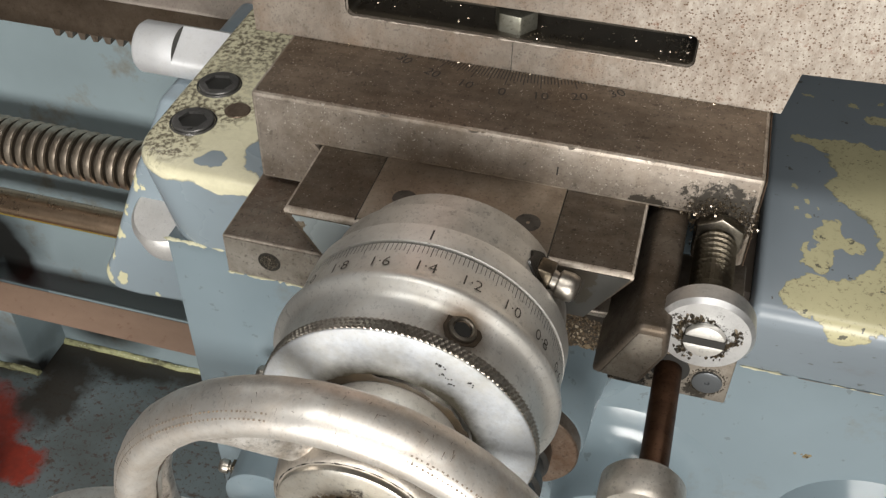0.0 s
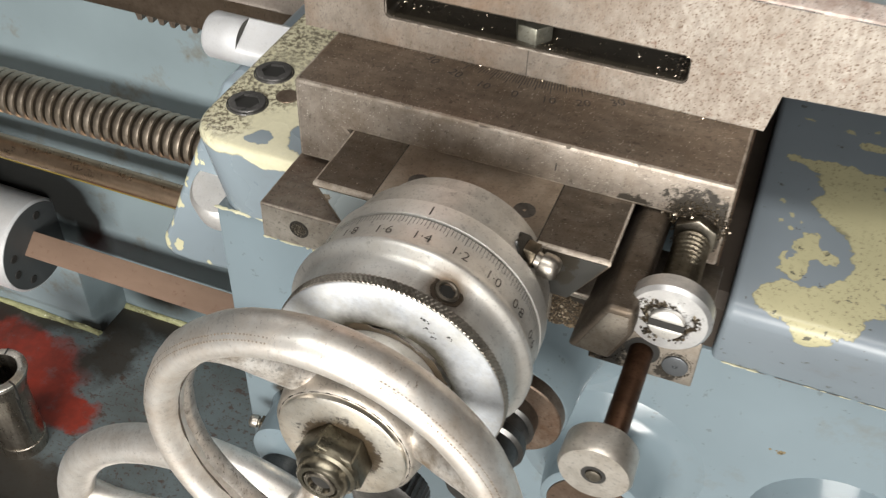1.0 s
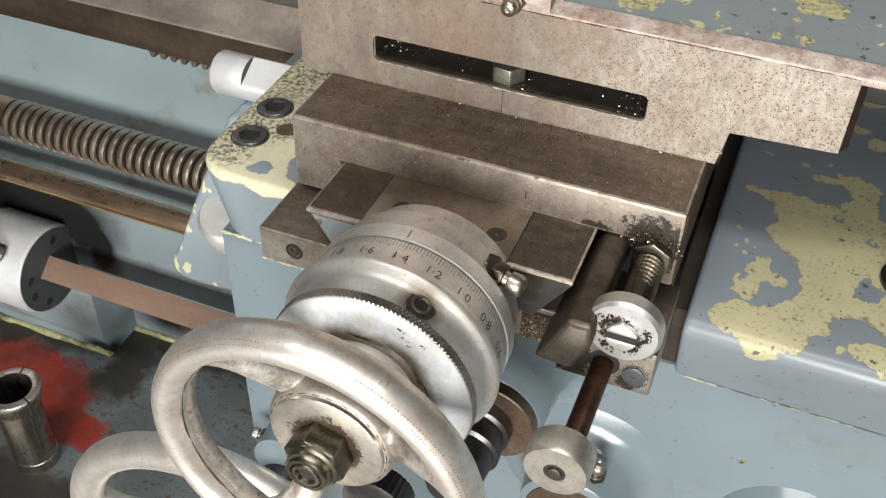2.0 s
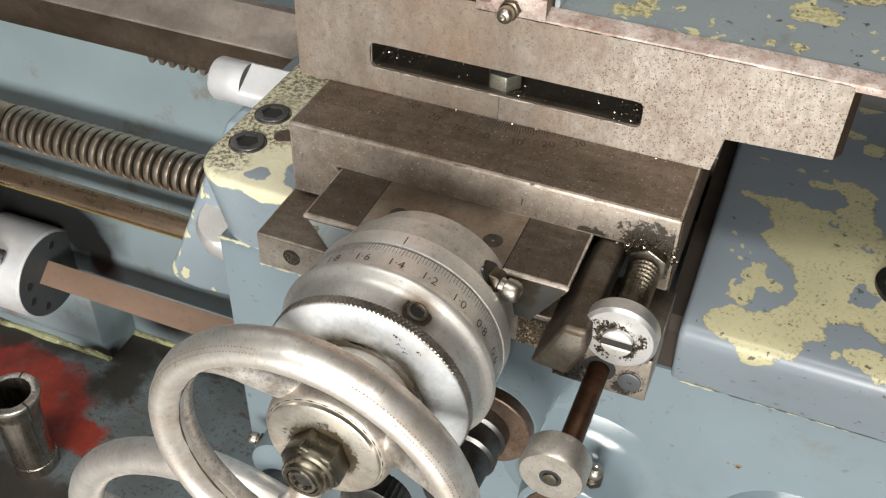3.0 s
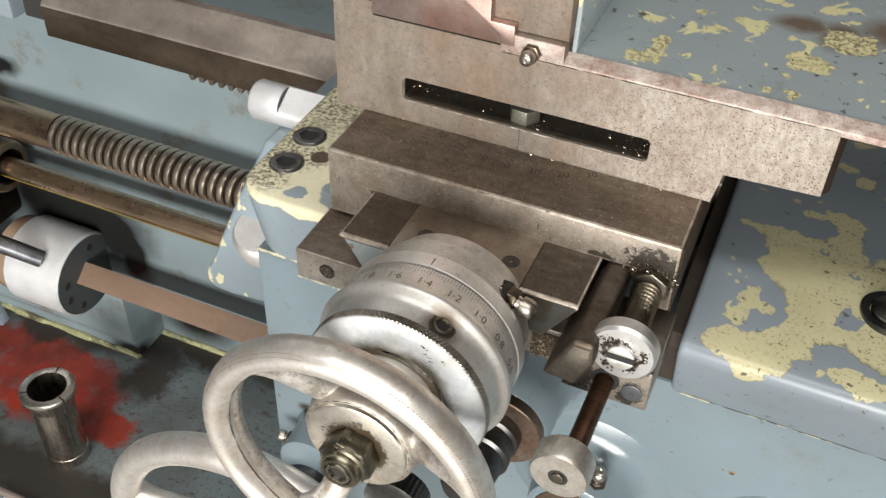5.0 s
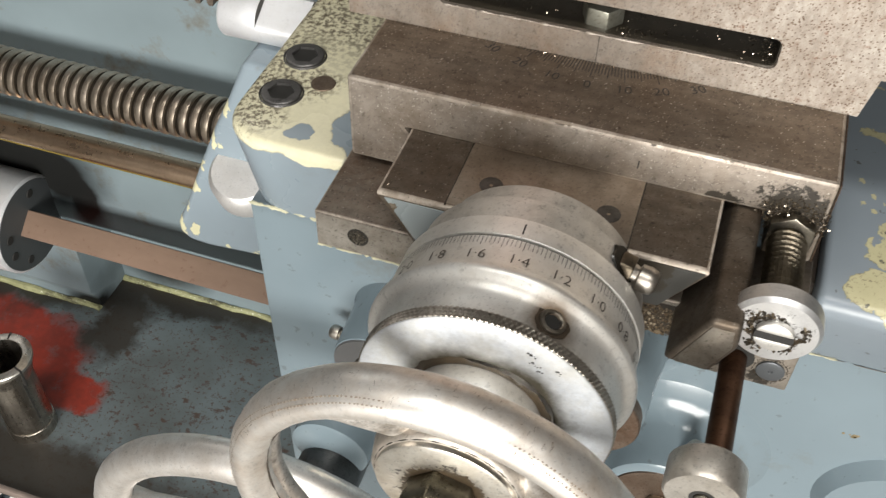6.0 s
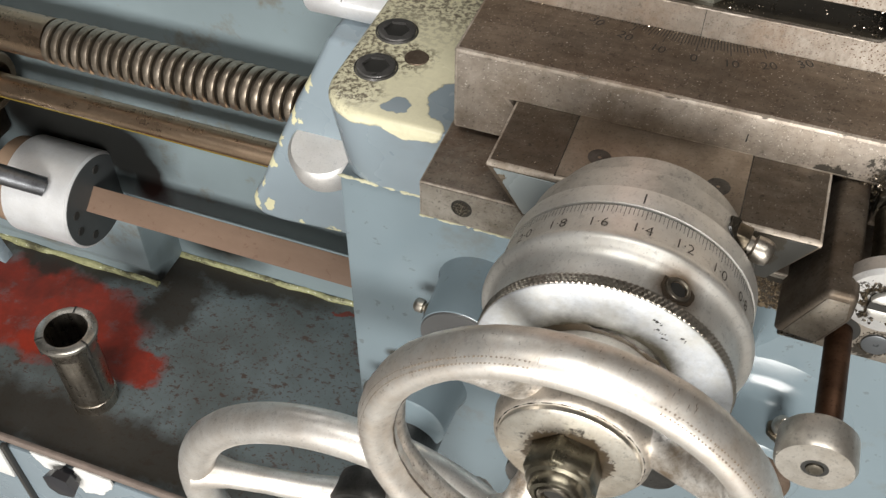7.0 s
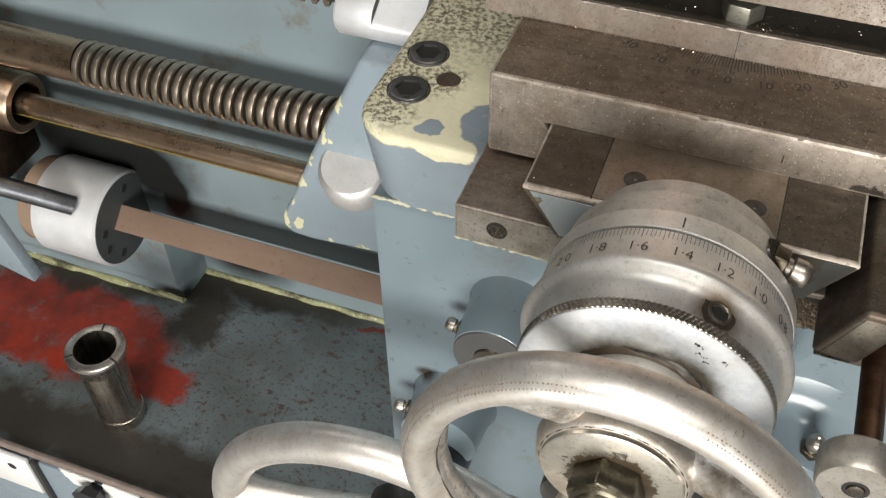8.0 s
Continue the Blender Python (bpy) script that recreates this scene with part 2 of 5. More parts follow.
def bev(bm, faces, w, seg=2, only=None):
    edges = {e for f in faces for e in f.edges if len(e.link_faces) == 2 and e.calc_face_angle(0) > 0.3}
    if only:
        edges = {e for e in edges if only(e)}
    if w and edges:
        bmesh.ops.bevel(bm, geom=list(edges), offset=w, offset_type="OFFSET", segments=seg, profile=0.5, affect="EDGES", clamp_overlap=True)


def prism(bm, pts, axis, a0, a1, w=0.0, seg=2, only=None):
    """A polygon given in the other two axes, drawn out along axis."""
    lo = [bm.verts.new(axes3(axis, a0, p, q)) for p, q in pts]
    hi = [bm.verts.new(axes3(axis, a1, p, q)) for p, q in pts]
    fs = [bm.faces.new(lo), bm.faces.new(hi[::-1])]
    n = len(pts)
    for i in range(n):
        fs.append(bm.faces.new((lo[i], hi[i], hi[(i + 1) % n], lo[(i + 1) % n])))
    bmesh.ops.recalc_face_normals(bm, faces=fs)
    bev(bm, fs, w, seg, only)
    return bm


def box(bm, x0, x1, y0, y1, z0, z1, w=0.0, seg=2):
    return prism(bm, [(x0, y0), (x1, y0), (x1, y1), (x0, y1)], "z", z0, z1, w, seg)


def lathe(bm, prof, axis, c, seg=48, cap=True, wobble=None):
    """Turns a profile of (place along the axis, radius) about the axis through c, the other two coordinates."""
    rings = []
    for a, r in prof:
        ring = []
        for i in range(seg):
            ang = 2 * math.pi * i / seg
            rr = r if wobble is None else wobble(a, r, ang)
            ring.append(bm.verts.new(axes3(axis, a, c[0] + rr * math.cos(ang), c[1] + rr * math.sin(ang))))
        rings.append(ring)
    for a, b in zip(rings, rings[1:]):
        for i in range(seg):
            bm.faces.new((a[i], a[(i + 1) % seg], b[(i + 1) % seg], b[i]))
    if cap:
        for ring in (rings[0], rings[-1]):
            bm.faces.new(ring)
    return bm


def rounded(x0, x1, y0, y1, r, seg=6):
    pts = []
    for cx, cy, a0 in ((x1 - r, y1 - r, 0), (x0 + r, y1 - r, 90), (x0 + r, y0 + r, 180), (x1 - r, y0 + r, 270)):
        for i in range(seg + 1):
            a = radians(a0 + 90 * i / seg)
            pts.append((cx + r * math.cos(a), cy + r * math.sin(a)))
    return pts


def holed(bm, outer, inner, axis, a0, a1):
    """A polygon with a hole, drawn out along axis."""
    def loop(pts, a):
        vs = [bm.verts.new(axes3(axis, a, p, q)) for p, q in pts]
        return vs, [bm.edges.new((vs[i], vs[(i + 1) % len(vs)])) for i in range(len(vs))]
    o0, e0 = loop(outer, a0)
    i0, f0 = loop(inner, a0)
    o1, e1 = loop(outer, a1)
    i1, f1 = loop(inner, a1)
    bmesh.ops.triangle_fill(bm, use_beauty=True, edges=e0 + f0)
    bmesh.ops.triangle_fill(bm, use_beauty=True, edges=e1 + f1)
    for lo, hi in ((o0, o1), (i0, i1)):
        for i in range(len(lo)):
            j = (i + 1) % len(lo)
            bm.faces.new((lo[i], lo[j], hi[j], hi[i]))
    return bm


def tube_along(bm, points, radius, seg=16, closed=False):
    """A round bar along points; radius may be a list, and each entry a pair for an oval."""
    n = len(points)
    rings = []
    for i, p in enumerate(points):
        p = Vector(p)
        a = Vector(points[(i - 1) % n] if closed or i else points[i])
        b = Vector(points[(i + 1) % n] if closed or i < n - 1 else points[i])
        d = (b - a).normalized()
        up = Vector((0, 1, 0)) if abs(d.y) < 0.9 else Vector((0, 0, 1))
        s = d.cross(up).normalized()
        u = s.cross(d).normalized()
        r = radius[i] if isinstance(radius, (list, tuple)) else radius
        rs, ru = r if isinstance(r, (list, tuple)) else (r, r)
        rings.append([bm.verts.new(p + s * rs * math.cos(2 * math.pi * k / seg) + u * ru * math.sin(2 * math.pi * k / seg)) for k in range(seg)])
    pairs = list(zip(rings, rings[1:])) + ([(rings[-1], rings[0])] if closed else [])
    for a, b in pairs:
        for k in range(seg):
            bm.faces.new((a[k], a[(k + 1) % seg], b[(k + 1) % seg], b[k]))
    if not closed:
        bm.faces.new(rings[0])
        bm.faces.new(rings[-1])
    return bm


def hexagon(cx, cy, across, turn=0.0):
    r = across / math.sqrt(3)
    return [(cx + r * math.cos(radians(turn + 60 * i)), cy + r * math.sin(radians(turn + 60 * i))) for i in range(6)]


B = bmesh.new


def letters(text, size):
    """The outline of a word in the built-in font, as corners and faces round its middle."""
    cu = bpy.data.curves.new("word", "FONT")
    cu.body, cu.size, cu.align_x, cu.align_y, cu.resolution_u = text, size, "CENTER", "CENTER", 3
    cu.offset = -0.006 * size
    ob = new("word", cu)
    me = bpy.data.meshes.new_from_object(ob.evaluated_get(bpy.context.evaluated_depsgraph_get()))
    out = [tuple(v.co) for v in me.vertices], [tuple(p.vertices) for p in me.polygons]
    bpy.data.objects.remove(ob)
    bpy.data.curves.remove(cu)
    bpy.data.meshes.remove(me)
    return out


def write_on(bm, text, size, place):
    """Lays a word on a surface; place turns its two coordinates into a point."""
    vs, fs = letters(text, size)
    made = [bm.verts.new(place(x, y)) for x, y, _ in vs]
    for f in fs:
        bm.faces.new([made[i] for i in f])


def bead(bm, a, b, r, seed, gaps=0.2, step=0.012, flat=1.0):
    """A broken, uneven bead of filler or old paint between two points."""
    rnd = random.Random(seed)
    a, b = Vector(a), Vector(b)
    n = max(4, int((b - a).length / step))
    run, off, open_ = [], rnd.uniform(0, 9), True
    for i in range(n + 1):
        p = a.lerp(b, i / n)
        w = r * (0.55 + 0.35 * math.sin(i * 0.9 + off) * math.sin(i * 0.37 + off) + 0.3 * rnd.random())
        run.append((p + Vector((0, 0, rnd.uniform(-0.25, 0.25) * r)), (max(w, 0.15 * r), max(w, 0.15 * r) * flat)))
        if rnd.random() < gaps * 0.3 or i == n:
            if len(run) > 2:
                run[0] = (run[0][0], (0.1 * r, 0.1 * r))
                run[-1] = (run[-1][0], (0.1 * r, 0.1 * r))
                tube_along(bm, [q for q, _ in run], [w_ for _, w_ in run], 7)
            run = []
    return bm


def fillet(bm, a, b, r, seed):
    """A soft, slowly varying ridge of old paint between two points."""
    a, b = Vector(a), Vector(b)
    n = int((b - a).length / 0.02)
    pts, ws = [], []
    for i in range(n + 1):
        p = a.lerp(b, i / n)
        w = r * (0.85 + 0.45 * noise.noise(Vector((p.x * 3.1, seed, 0))) + 0.25 * noise.noise(Vector((p.x * 11.0, seed, 2))))
        pts.append(p + Vector((0, 0.4 * r * noise.noise(Vector((p.x * 5.0, seed, 5))), 0)))
        ws.append((max(w, 0.2 * r), max(w, 0.2 * r) * 0.75))
    return tube_along(bm, pts, ws, 10)


def threaded(bm, a0, a1, r, depth, pitch, axis, c, seg=28):
    prof, a, step, n = [], a0, (pitch if a1 > a0 else -pitch) / 2, 0
    while (a1 - a) * (a1 - a0) > 0:
        prof.append((a, r - depth * (n % 2)))
        a, n = a + step, n + 1
    prof.append((a1, r))
    return lathe(bm, prof, axis, c, seg)

# ---- room ----
solid("floor", box(B(), -40, 40, -40, 40, FLOOR / U - 1, FLOOR / U), CONCRETE, "worn grey concrete workshop floor", "floor", "structure")
TOP = 1.45 / U
solid("ceiling", box(B(), -40, 40, -40, 40, TOP, TOP + 1), WALLPAINT, "dim grey painted workshop ceiling", "ceiling", "structure")
for nm, r in (("wall_north", (-40, 40, 40, 41)), ("wall_west", (-41, -40, -41, 41)), ("wall_east", (40, 41, -41, 41))):
    solid(nm, box(B(), *r, FLOOR / U, TOP), WALLPAINT, "plain dim grey workshop wall", "wall", "structure")

south = thing("wall_south", (0, -40.5, FLOOR / U), "plain workshop wall with a wide bright window", "wall", "", "structure")
for piece in ((-41, -4.7, FLOOR / U, TOP), (17.1, 41, FLOOR / U, TOP), (-4.7, 17.1, FLOOR / U, -2.2), (-4.7, 17.1, 14.2, TOP)):
    part("wall_piece", box(B(), piece[0], piece[1], -41, -40, piece[2], piece[3]), WALLPAINT, south)
win = thing("window_1", (6.25, -40.3, -2.2), "wide bright workshop window", "window", "", "structure")
for fr in ((-4.7, -4.2, -2.2, 14.2), (16.6, 17.1, -2.2, 14.2), (-4.2, 16.6, -2.2, -1.7), (-4.2, 16.6, 13.7, 14.2)):
    part("window_frame", box(B(), fr[0], fr[1], -40.6, -39.9, fr[2], fr[3]), WALLPAINT, win)

# ---- lathe bed ----
bed = thing("lathe_bed", (-2, 2, -5), "grey-blue painted cast iron lathe bed with oily steel way", "lathe bed")
# black blobs behind the rods join oil with painted shadow of rod and collar
BED = paint("bed_paint_oil_and_shade", rough=0.40, spec=0.15, base=(0.192, 0.240, 0.258), dirt=0.85, home=(-2, 2, -5), blob_colour=(0.006, 0.005, 0.004), oil=[((-3.7, 1.89, -2.88), (1.05, 1.0, 0.5)), ((-3.3, 1.89, -3.0), (0.62, 1.0, 0.5)), ((-3.05, 1.89, -3.2), (0.24, 1.0, 0.45)), ((-4.6, 1.89, -2.0), (0.75, 1.0, 0.7)), ((-4.0, 1.89, -1.62), (0.3, 1.0, 0.12)), ((-2.9, 2.1, -4.4), (0.5, 0.6, 0.3)), ((-3.36, 1.9, -4.62), (0.32, 0.3, 0.2))])
bm = B()
prism(bm, [(1.89, -1.0), (1.89, -3.5), (2.33, -3.9), (2.33, -4.65), (3.4, -4.65), (3.4, -1.0)], "x", -9, 9, 0.03)
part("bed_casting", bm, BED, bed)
bm = B()
prism(bm, [(1.895, -3.4), (1.895, -4.4), (1.95, -4.5), (1.96, -4.65), (3.4, -4.65), (3.4, -3.4)], "x", -9, -3.33, 0.03)
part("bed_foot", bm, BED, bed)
bm = fillet(B(), (-5.2, 1.95, -4.640), (-3.34, 1.95, -4.640), 0.046, 21)
k = Net("dirty_cream_edge")
c = k.mix(k.noise(260, 5), (0.36, 0.36, 0.20), (0.16, 0.165, 0.075))
c = k.mix(k.ramp(k.noise(70, 6, 0.75, k.stretch(0.6, 1, 1)), (0.46, 0.0), (0.60, 0.9)), c, (0.045, 0.040, 0.022))
c = k.mix(k.ramp(k.noise(420, 3), (0.64, 0.0), (0.68, 0.8)), c, (0.62, 0.64, 0.50))
k.bump(k.noise(300, 5), 0.5, 0.0006)
EDGE = k.finish(c, 0.55)
part("cream_edge", bm, EDGE, bed, "dirty cream paint along the foot", 0)
bm = fillet(B(), (-3.34, 2.32, -4.642), (-0.6, 2.32, -4.642), 0.040, 22)
part("cream_edge", bm, EDGE, bed, "broken cream paint along the bed", 0)
bm = B()
box(bm, -9, -4.2, 1.42, 1.9, -3.1, -2.1, 0.05)
part("gearbox_end", bm, metal("oily_brown_casting", (0.11, 0.08, 0.055), (0.05, 0.038, 0.028), 0.5), bed, "oily dark brown gearbox end")
bm = B()
prism(bm, [(1.66, -1.06), (1.66, -0.835), (1.668, -0.82), (1.84, -0.655), (1.90, -0.655), (2.0, -0.8), (2.2, -1.2), (1.91, -1.2), (1.91, -1.06)], "x", -3.16, 9)
part("bed_way", bm, metal("brown_worn_way", (0.62, 0.555, 0.49), (0.46, 0.40, 0.35), 0.42, (0.3, 1, 1), 40, (0.24, 0.18, 0.16), 0.5), bed, "brown oily ground steel way")
# thin front skin, darker brown than the way's sloped top
part("way_front", box(B(), -3.155, 9, 1.6545, 1.659, -1.058, -0.838, 0.001), metal("dark_brown_way_front", (0.25, 0.195, 0.15), (0.15, 0.115, 0.085), 0.46, (0.3, 1, 1), 40, (0.10, 0.07, 0.045), 0.6), bed, "dark brown front of the way")
# near-black box closes the gap beside the way, its shade in the colour
bm = B()
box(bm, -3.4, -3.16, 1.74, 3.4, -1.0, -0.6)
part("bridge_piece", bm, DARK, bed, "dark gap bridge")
bm = B()
box(bm, -9, -3.4, 1.62, 3.4, -0.99, -0.4, 0.03)
part("headstock_base", bm, PAINT, bed)
bm = B()
for i in range(60):
    x = -2.05 + i * 0.075
    prism(bm, [(x, -1.06), (x + 0.02, -1.13), (x + 0.045, -1.13), (x + 0.065, -1.06)], "y", 1.70, 1.9)
part("gear_rack", bm, STEEL, bed, "steel rack teeth under the way")

# ---- chip tray ----
tray_top = -4.65
tray = thing("chip_tray", (-1, 1.5, tray_top - 0.2), "grey-blue chip tray with red underpaint showing and rust specks", "chip tray")
k = Net("worn_tray_paint")
base = k.mix(k.ramp(k.noise(20, 5), (0.35, 0.0), (0.7, 1.0)), (0.13, 0.16, 0.17), (0.08, 0.09, 0.088))
rust = k.math("MAXIMUM", k.ramp(k.noise(170, 5, 0.65, k.stretch(0.8, 1.3, 1)), (0.575, 0.0), (0.64, 1.0)), k.ramp(k.noise(430, 4, 0.6), (0.575, 0.0), (0.64, 0.9)))
base = k.mix(k.math("MULTIPLY", rust, 0.85), base, (0.062, 0.034, 0.023))
red = k.ramp(k.blobs([((-3.3, -0.10, 0.2), (1.25, 0.50, 1)), ((-2.25, -0.36, 0.2), (0.5, 0.24, 1)), ((-2.75, -0.22, 0.2), (0.7, 0.42, 1)), ((-0.60, 0.70, 0.2), (0.22, 0.035, 1))], 0.03, 60), (0.8, 1.0), (1.0, 0.0))
red = k.math("MULTIPLY", red, k.ramp(k.noise(70, 6, 0.7), (0.30, 0.45), (0.45, 1.0)))
base = k.mix(red, base, k.mix(k.ramp(k.noise(45, 6, 0.7), (0.35, 0.0), (0.68, 1.0)), (0.28, 0.029, 0.013), (0.13, 0.020, 0.012)))
oil = k.ramp(k.blobs([((-1.6, 0.78, 0.2), (1.2, 0.25, 1)), ((-2.12, 0.35, 0.2), (0.26, 0.55, 1)), ((-2.3, 0.68, 0.2), (0.42, 0.28, 1)), ((-3.4, 0.44, 0.2), (1.1, 0.20, 1)), ((-2.3, -1.05, 0.2), (2.4, 0.38, 1))], 0.05, 40), (0.5, 1.0), (1.15, 0.0))
base = k.mix(k.math("MULTIPLY", oil, 0.92), base, (0.026, 0.020, 0.014))
k.bump(k.noise(120, 5), 0.2, 0.0005)
TRAY = k.finish(base, k.ramp(k.noise(30, 4), (0.3, 0.3), (0.7, 0.55)))
bm = B()
box(bm, -9, 8, 0.245, 2.5, tray_top - 0.06, tray_top)
part("tray_sheet", bm, TRAY, tray)
bm = B()
box(bm, -9, 8, 0.208, 0.245, tray_top - 0.06, tray_top + 0.025, 0.01)
part("rolled_edge", bm, plain("worn_tray_edge", (0.27, 0.215, 0.185), 0.5, 0, 0.3, 150), tray, "worn rolled tray edge")
bm = B()
prism(bm, [(x, z) for x, z in ((-8.8, -12), (7.8, -12), (7.8, -4.8), (-8.8, -4.8))], "y", 0.22, 3.2, 0.02)
cab = thing("cabinet_stand", (-0.5, 1.7, -12), "grey-blue painted sheet metal stand with flaked white patches", "stand")
part("cabinet", bm, PAINT, cab)

# ---- lead screw, feed rod, control bar ----
screw = thing("lead_screw", (-2, 1.6, -1.85), "oily steel lead screw with coarse thread", "lead screw")
bm = B()
lathe(bm, [(-9, 0.14), (-3.225, 0.14), (-3.225, 0.112)], "x", (1.6, -1.855), 32)
part("plain_end", bm, RODSTEEL, screw, "plain browned shaft end")
bm = B()
pitch, turns, seg = 0.0725, 39, 30
rings = []
for i in range(turns * seg + 1):
    ang = 2 * math.pi * i / seg
    x = -3.26 + pitch * i / seg
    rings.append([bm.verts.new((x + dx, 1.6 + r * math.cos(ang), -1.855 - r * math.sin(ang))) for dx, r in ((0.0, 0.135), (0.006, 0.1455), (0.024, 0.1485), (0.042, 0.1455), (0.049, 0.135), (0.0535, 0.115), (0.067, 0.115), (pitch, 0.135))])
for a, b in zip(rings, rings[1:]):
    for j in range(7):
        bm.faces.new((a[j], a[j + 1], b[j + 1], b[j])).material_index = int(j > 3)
# groove faces get a darker colour for crease shade and oil
part("thread", bm, metal("threaded_bright_steel", (0.66, 0.575, 0.48), (0.43, 0.36, 0.285), 0.33, (1, 1, 1), 60, (0.22, 0.17, 0.12), 0.5), screw, "coarse worn thread with oily grooves coloured dark for their shade", 30).data.materials.append(metal("shaded_oily_groove", (0.055, 0.044, 0.032), (0.028, 0.022, 0.015), 0.4, met=0.5))

rod = thing("feed_rod", (-2, 1.6, -2.36), "browned steel feed rod smeared with yellow oil", "feed rod")
part("shaft", lathe(B(), [(-5, 0.082), (2, 0.082)], "x", (1.6, -2.36), 32), RODSTEEL, rod)
bm = B()
lathe(bm, [(-3.86, 0.15), (-3.86, 0.2), (-3.88, 0.215), (-6.5, 0.215)], "x", (1.6, -2.36), 40, False)
lathe(bm, [(-3.86, 0.15), (-4.1, 0.14)], "x", (1.6, -2.36), 40, False)
part("sleeve", bm, SLEEVE, rod, "bronze-brown sleeve")
bm = B()
for x0 in (-5.0,):
    a = radians(208)
    p, q = 1.6 + 0.08 * math.cos(a), -2.36 + 0.08 * math.sin(a)
    prism(bm, [(p - 0.003, q + 0.008), (p - 0.0015, q - 0.012), (p + 0.03, q - 0.01), (p + 0.03, q + 0.01)], "x", x0, 2)
part("keyway", bm, plain("yellow_cutting_oil", (0.25, 0.18, 0.03), 0.25, 0, 0.4, 160), rod, "keyway filled with yellow oil")

bar = thing("control_bar", (-2, 1.62, -3.33), "rust-brown square control bar with an aluminium collar and lever", "control bar")
bm = B()
a = radians(39)
sq = [(1.62 + 0.137 * math.cos(a + radians(45 + 90 * i)), -3.33 + 0.137 * math.sin(a + radians(45 + 90 * i))) for i in range(4)]
prism(bm, sq, "x", -3.45, 3, 0.006)
k = Net("brown_primer_bar")
c = k.mix(k.ramp(k.noise(40, 6, 0.7, k.stretch(0.4, 1, 1)), (0.3, 0), (0.75, 1)), (0.190, 0.128, 0.093), (0.135, 0.088, 0.062))
c = k.mix(k.math("MULTIPLY", k.ramp(k.noise(300, 3), (0.62, 0), (0.68, 1)), 0.4), c, (0.1, 0.05, 0.03))
k.bump(k.noise(200, 4), 0.1, 0.0003)
part("square_bar", bm, k.finish(c, 0.5), bar)
bm = B()
lathe(bm, [(-3.36, 0.12), (-3.36, 0.355), (-3.375, 0.372), (-3.90, 0.372), (-3.91, 0.36), (-3.91, 0.1)], "x", (1.62, -3.33), 56)
collar = part("collar", bm, ALU, bar, "turned aluminium collar with a steel lever")
# face turned away from the window; its dimness is put into the colour
part("end_face", lathe(B(), [(-3.3605, 0.352), (-3.357, 0.349), (-3.357, 0.13)], "x", (1.62, -3.33), 56), plain("dim_collar_face", (0.10, 0.11, 0.115), 0.5, 0.4), collar, "end face coloured dark grey for its dim light")
bm = B()
lathe(bm, [(-3.91, 0.33), (-4.05, 0.33)], "x", (1.62, -3.33), 40)
part("ring", bm, plain("tan_fibre", (0.30, 0.21, 0.145), 0.5), collar, "tan brown spacer ring")
for dy, dz in ((-0.24, 0.06), (-0.25, -0.09), (-0.13, -0.24), (0.08, 0.24)):
    part("screw_hole", lathe(B(), [(-3.3565, 0.035), (-3.352, 0.03)], "x", (1.62 + dy, -3.33 + dz), 12), INK, collar)

bm = B()
tube_along(bm, [(-3.55, 1.38, -3.04), (-3.8, 1.25, -2.87), (-4.05, 1.12, -2.71)], 0.072, 18)
part("lever_arm", bm, metal("blue_grey_lever_steel", (0.26, 0.27, 0.29), (0.16, 0.165, 0.18), 0.34), collar, "grey steel lever arm")
bm = B()
lathe(bm, [(-4.3 + 0.13 * math.cos(t), max(0.005, 0.13 * math.sin(t))) for t in [math.pi * i / 12 for i in range(13)]], "x", (1.05, -2.63), 20)
part("lever_ball", bm, plain("black_plastic", (0.015, 0.015, 0.016), 0.3), collar, "black ball knob")
bm = B()
prism(bm, [(-4.6, -2.9), (-4.12, -2.98), (-3.93, -3.72), (-4.6, -3.5)], "y", 1.1, 1.2, 0.01)
solid("lever_bracket", bm, PAINT, "grey-blue painted triangular lever bracket", "bracket")

# ---- saddle ----
SH = (-0.3, 0.6, -0.85)
WING = paint("wing_paint_worn_to_cream", home=SH, specks=0.9, fleck=590, speck_at=[((-0.55, 0.45, -0.44), (0.16, 0.45, 0.4)), ((-0.35, 1.05, -0.44), (0.6, 0.5, 0.4)), ((-0.46, 0.22, -0.44), (0.13, 0.14, 0.4)), ((-0.40, 0.47, -0.44), (0.16, 0.12, 0.4))], wobble=0.006, edge_noise=110,
             patches=[((-0.40, 0.36, -0.44), (0.32, 0.36, 0.075)), ((-0.36, 0.95, -0.44), (0.55, 0.62, 0.3)), ((-0.20, 0.075, -0.44), (0.14, 0.10, 0.06)), ((-0.07, 0.30, -0.44), (0.03, 0.025, 0.05))],
             islands=[((-0.285, 0.17, -0.44), (0.045, 0.045, 0.2)), ((-0.05, 0.26, -0.44), (0.13, 0.13, 0.2))], under=(0.68, 0.645, 0.46))
saddle = thing("saddle", SH, "cast iron saddle, grey-blue paint worn to cream on the wing", "saddle")
bm = B()
outline = [(-0.585, 2.6), (-0.585, 0.27)]
for i in range(1, 8):
    a = radians(180 + 90 * i / 8)
    outline.append((-0.385 + 0.2 * math.cos(a), 0.27 + 0.2 * math.sin(a)))
outline += [(-0.385, 0.07), (0.3, 0.07), (0.3, 2.6)]
prism(bm, outline, "z", -0.89, -0.443, 0.035, 4, lambda e: all(v.co.z > -0.5 for v in e.verts))
for v in bm.verts:
    if v.co.z < -0.8 and v.co.y < 0.5:
        v.co.y += 0.11
part("wing", bm, WING, saddle)
bm = B()
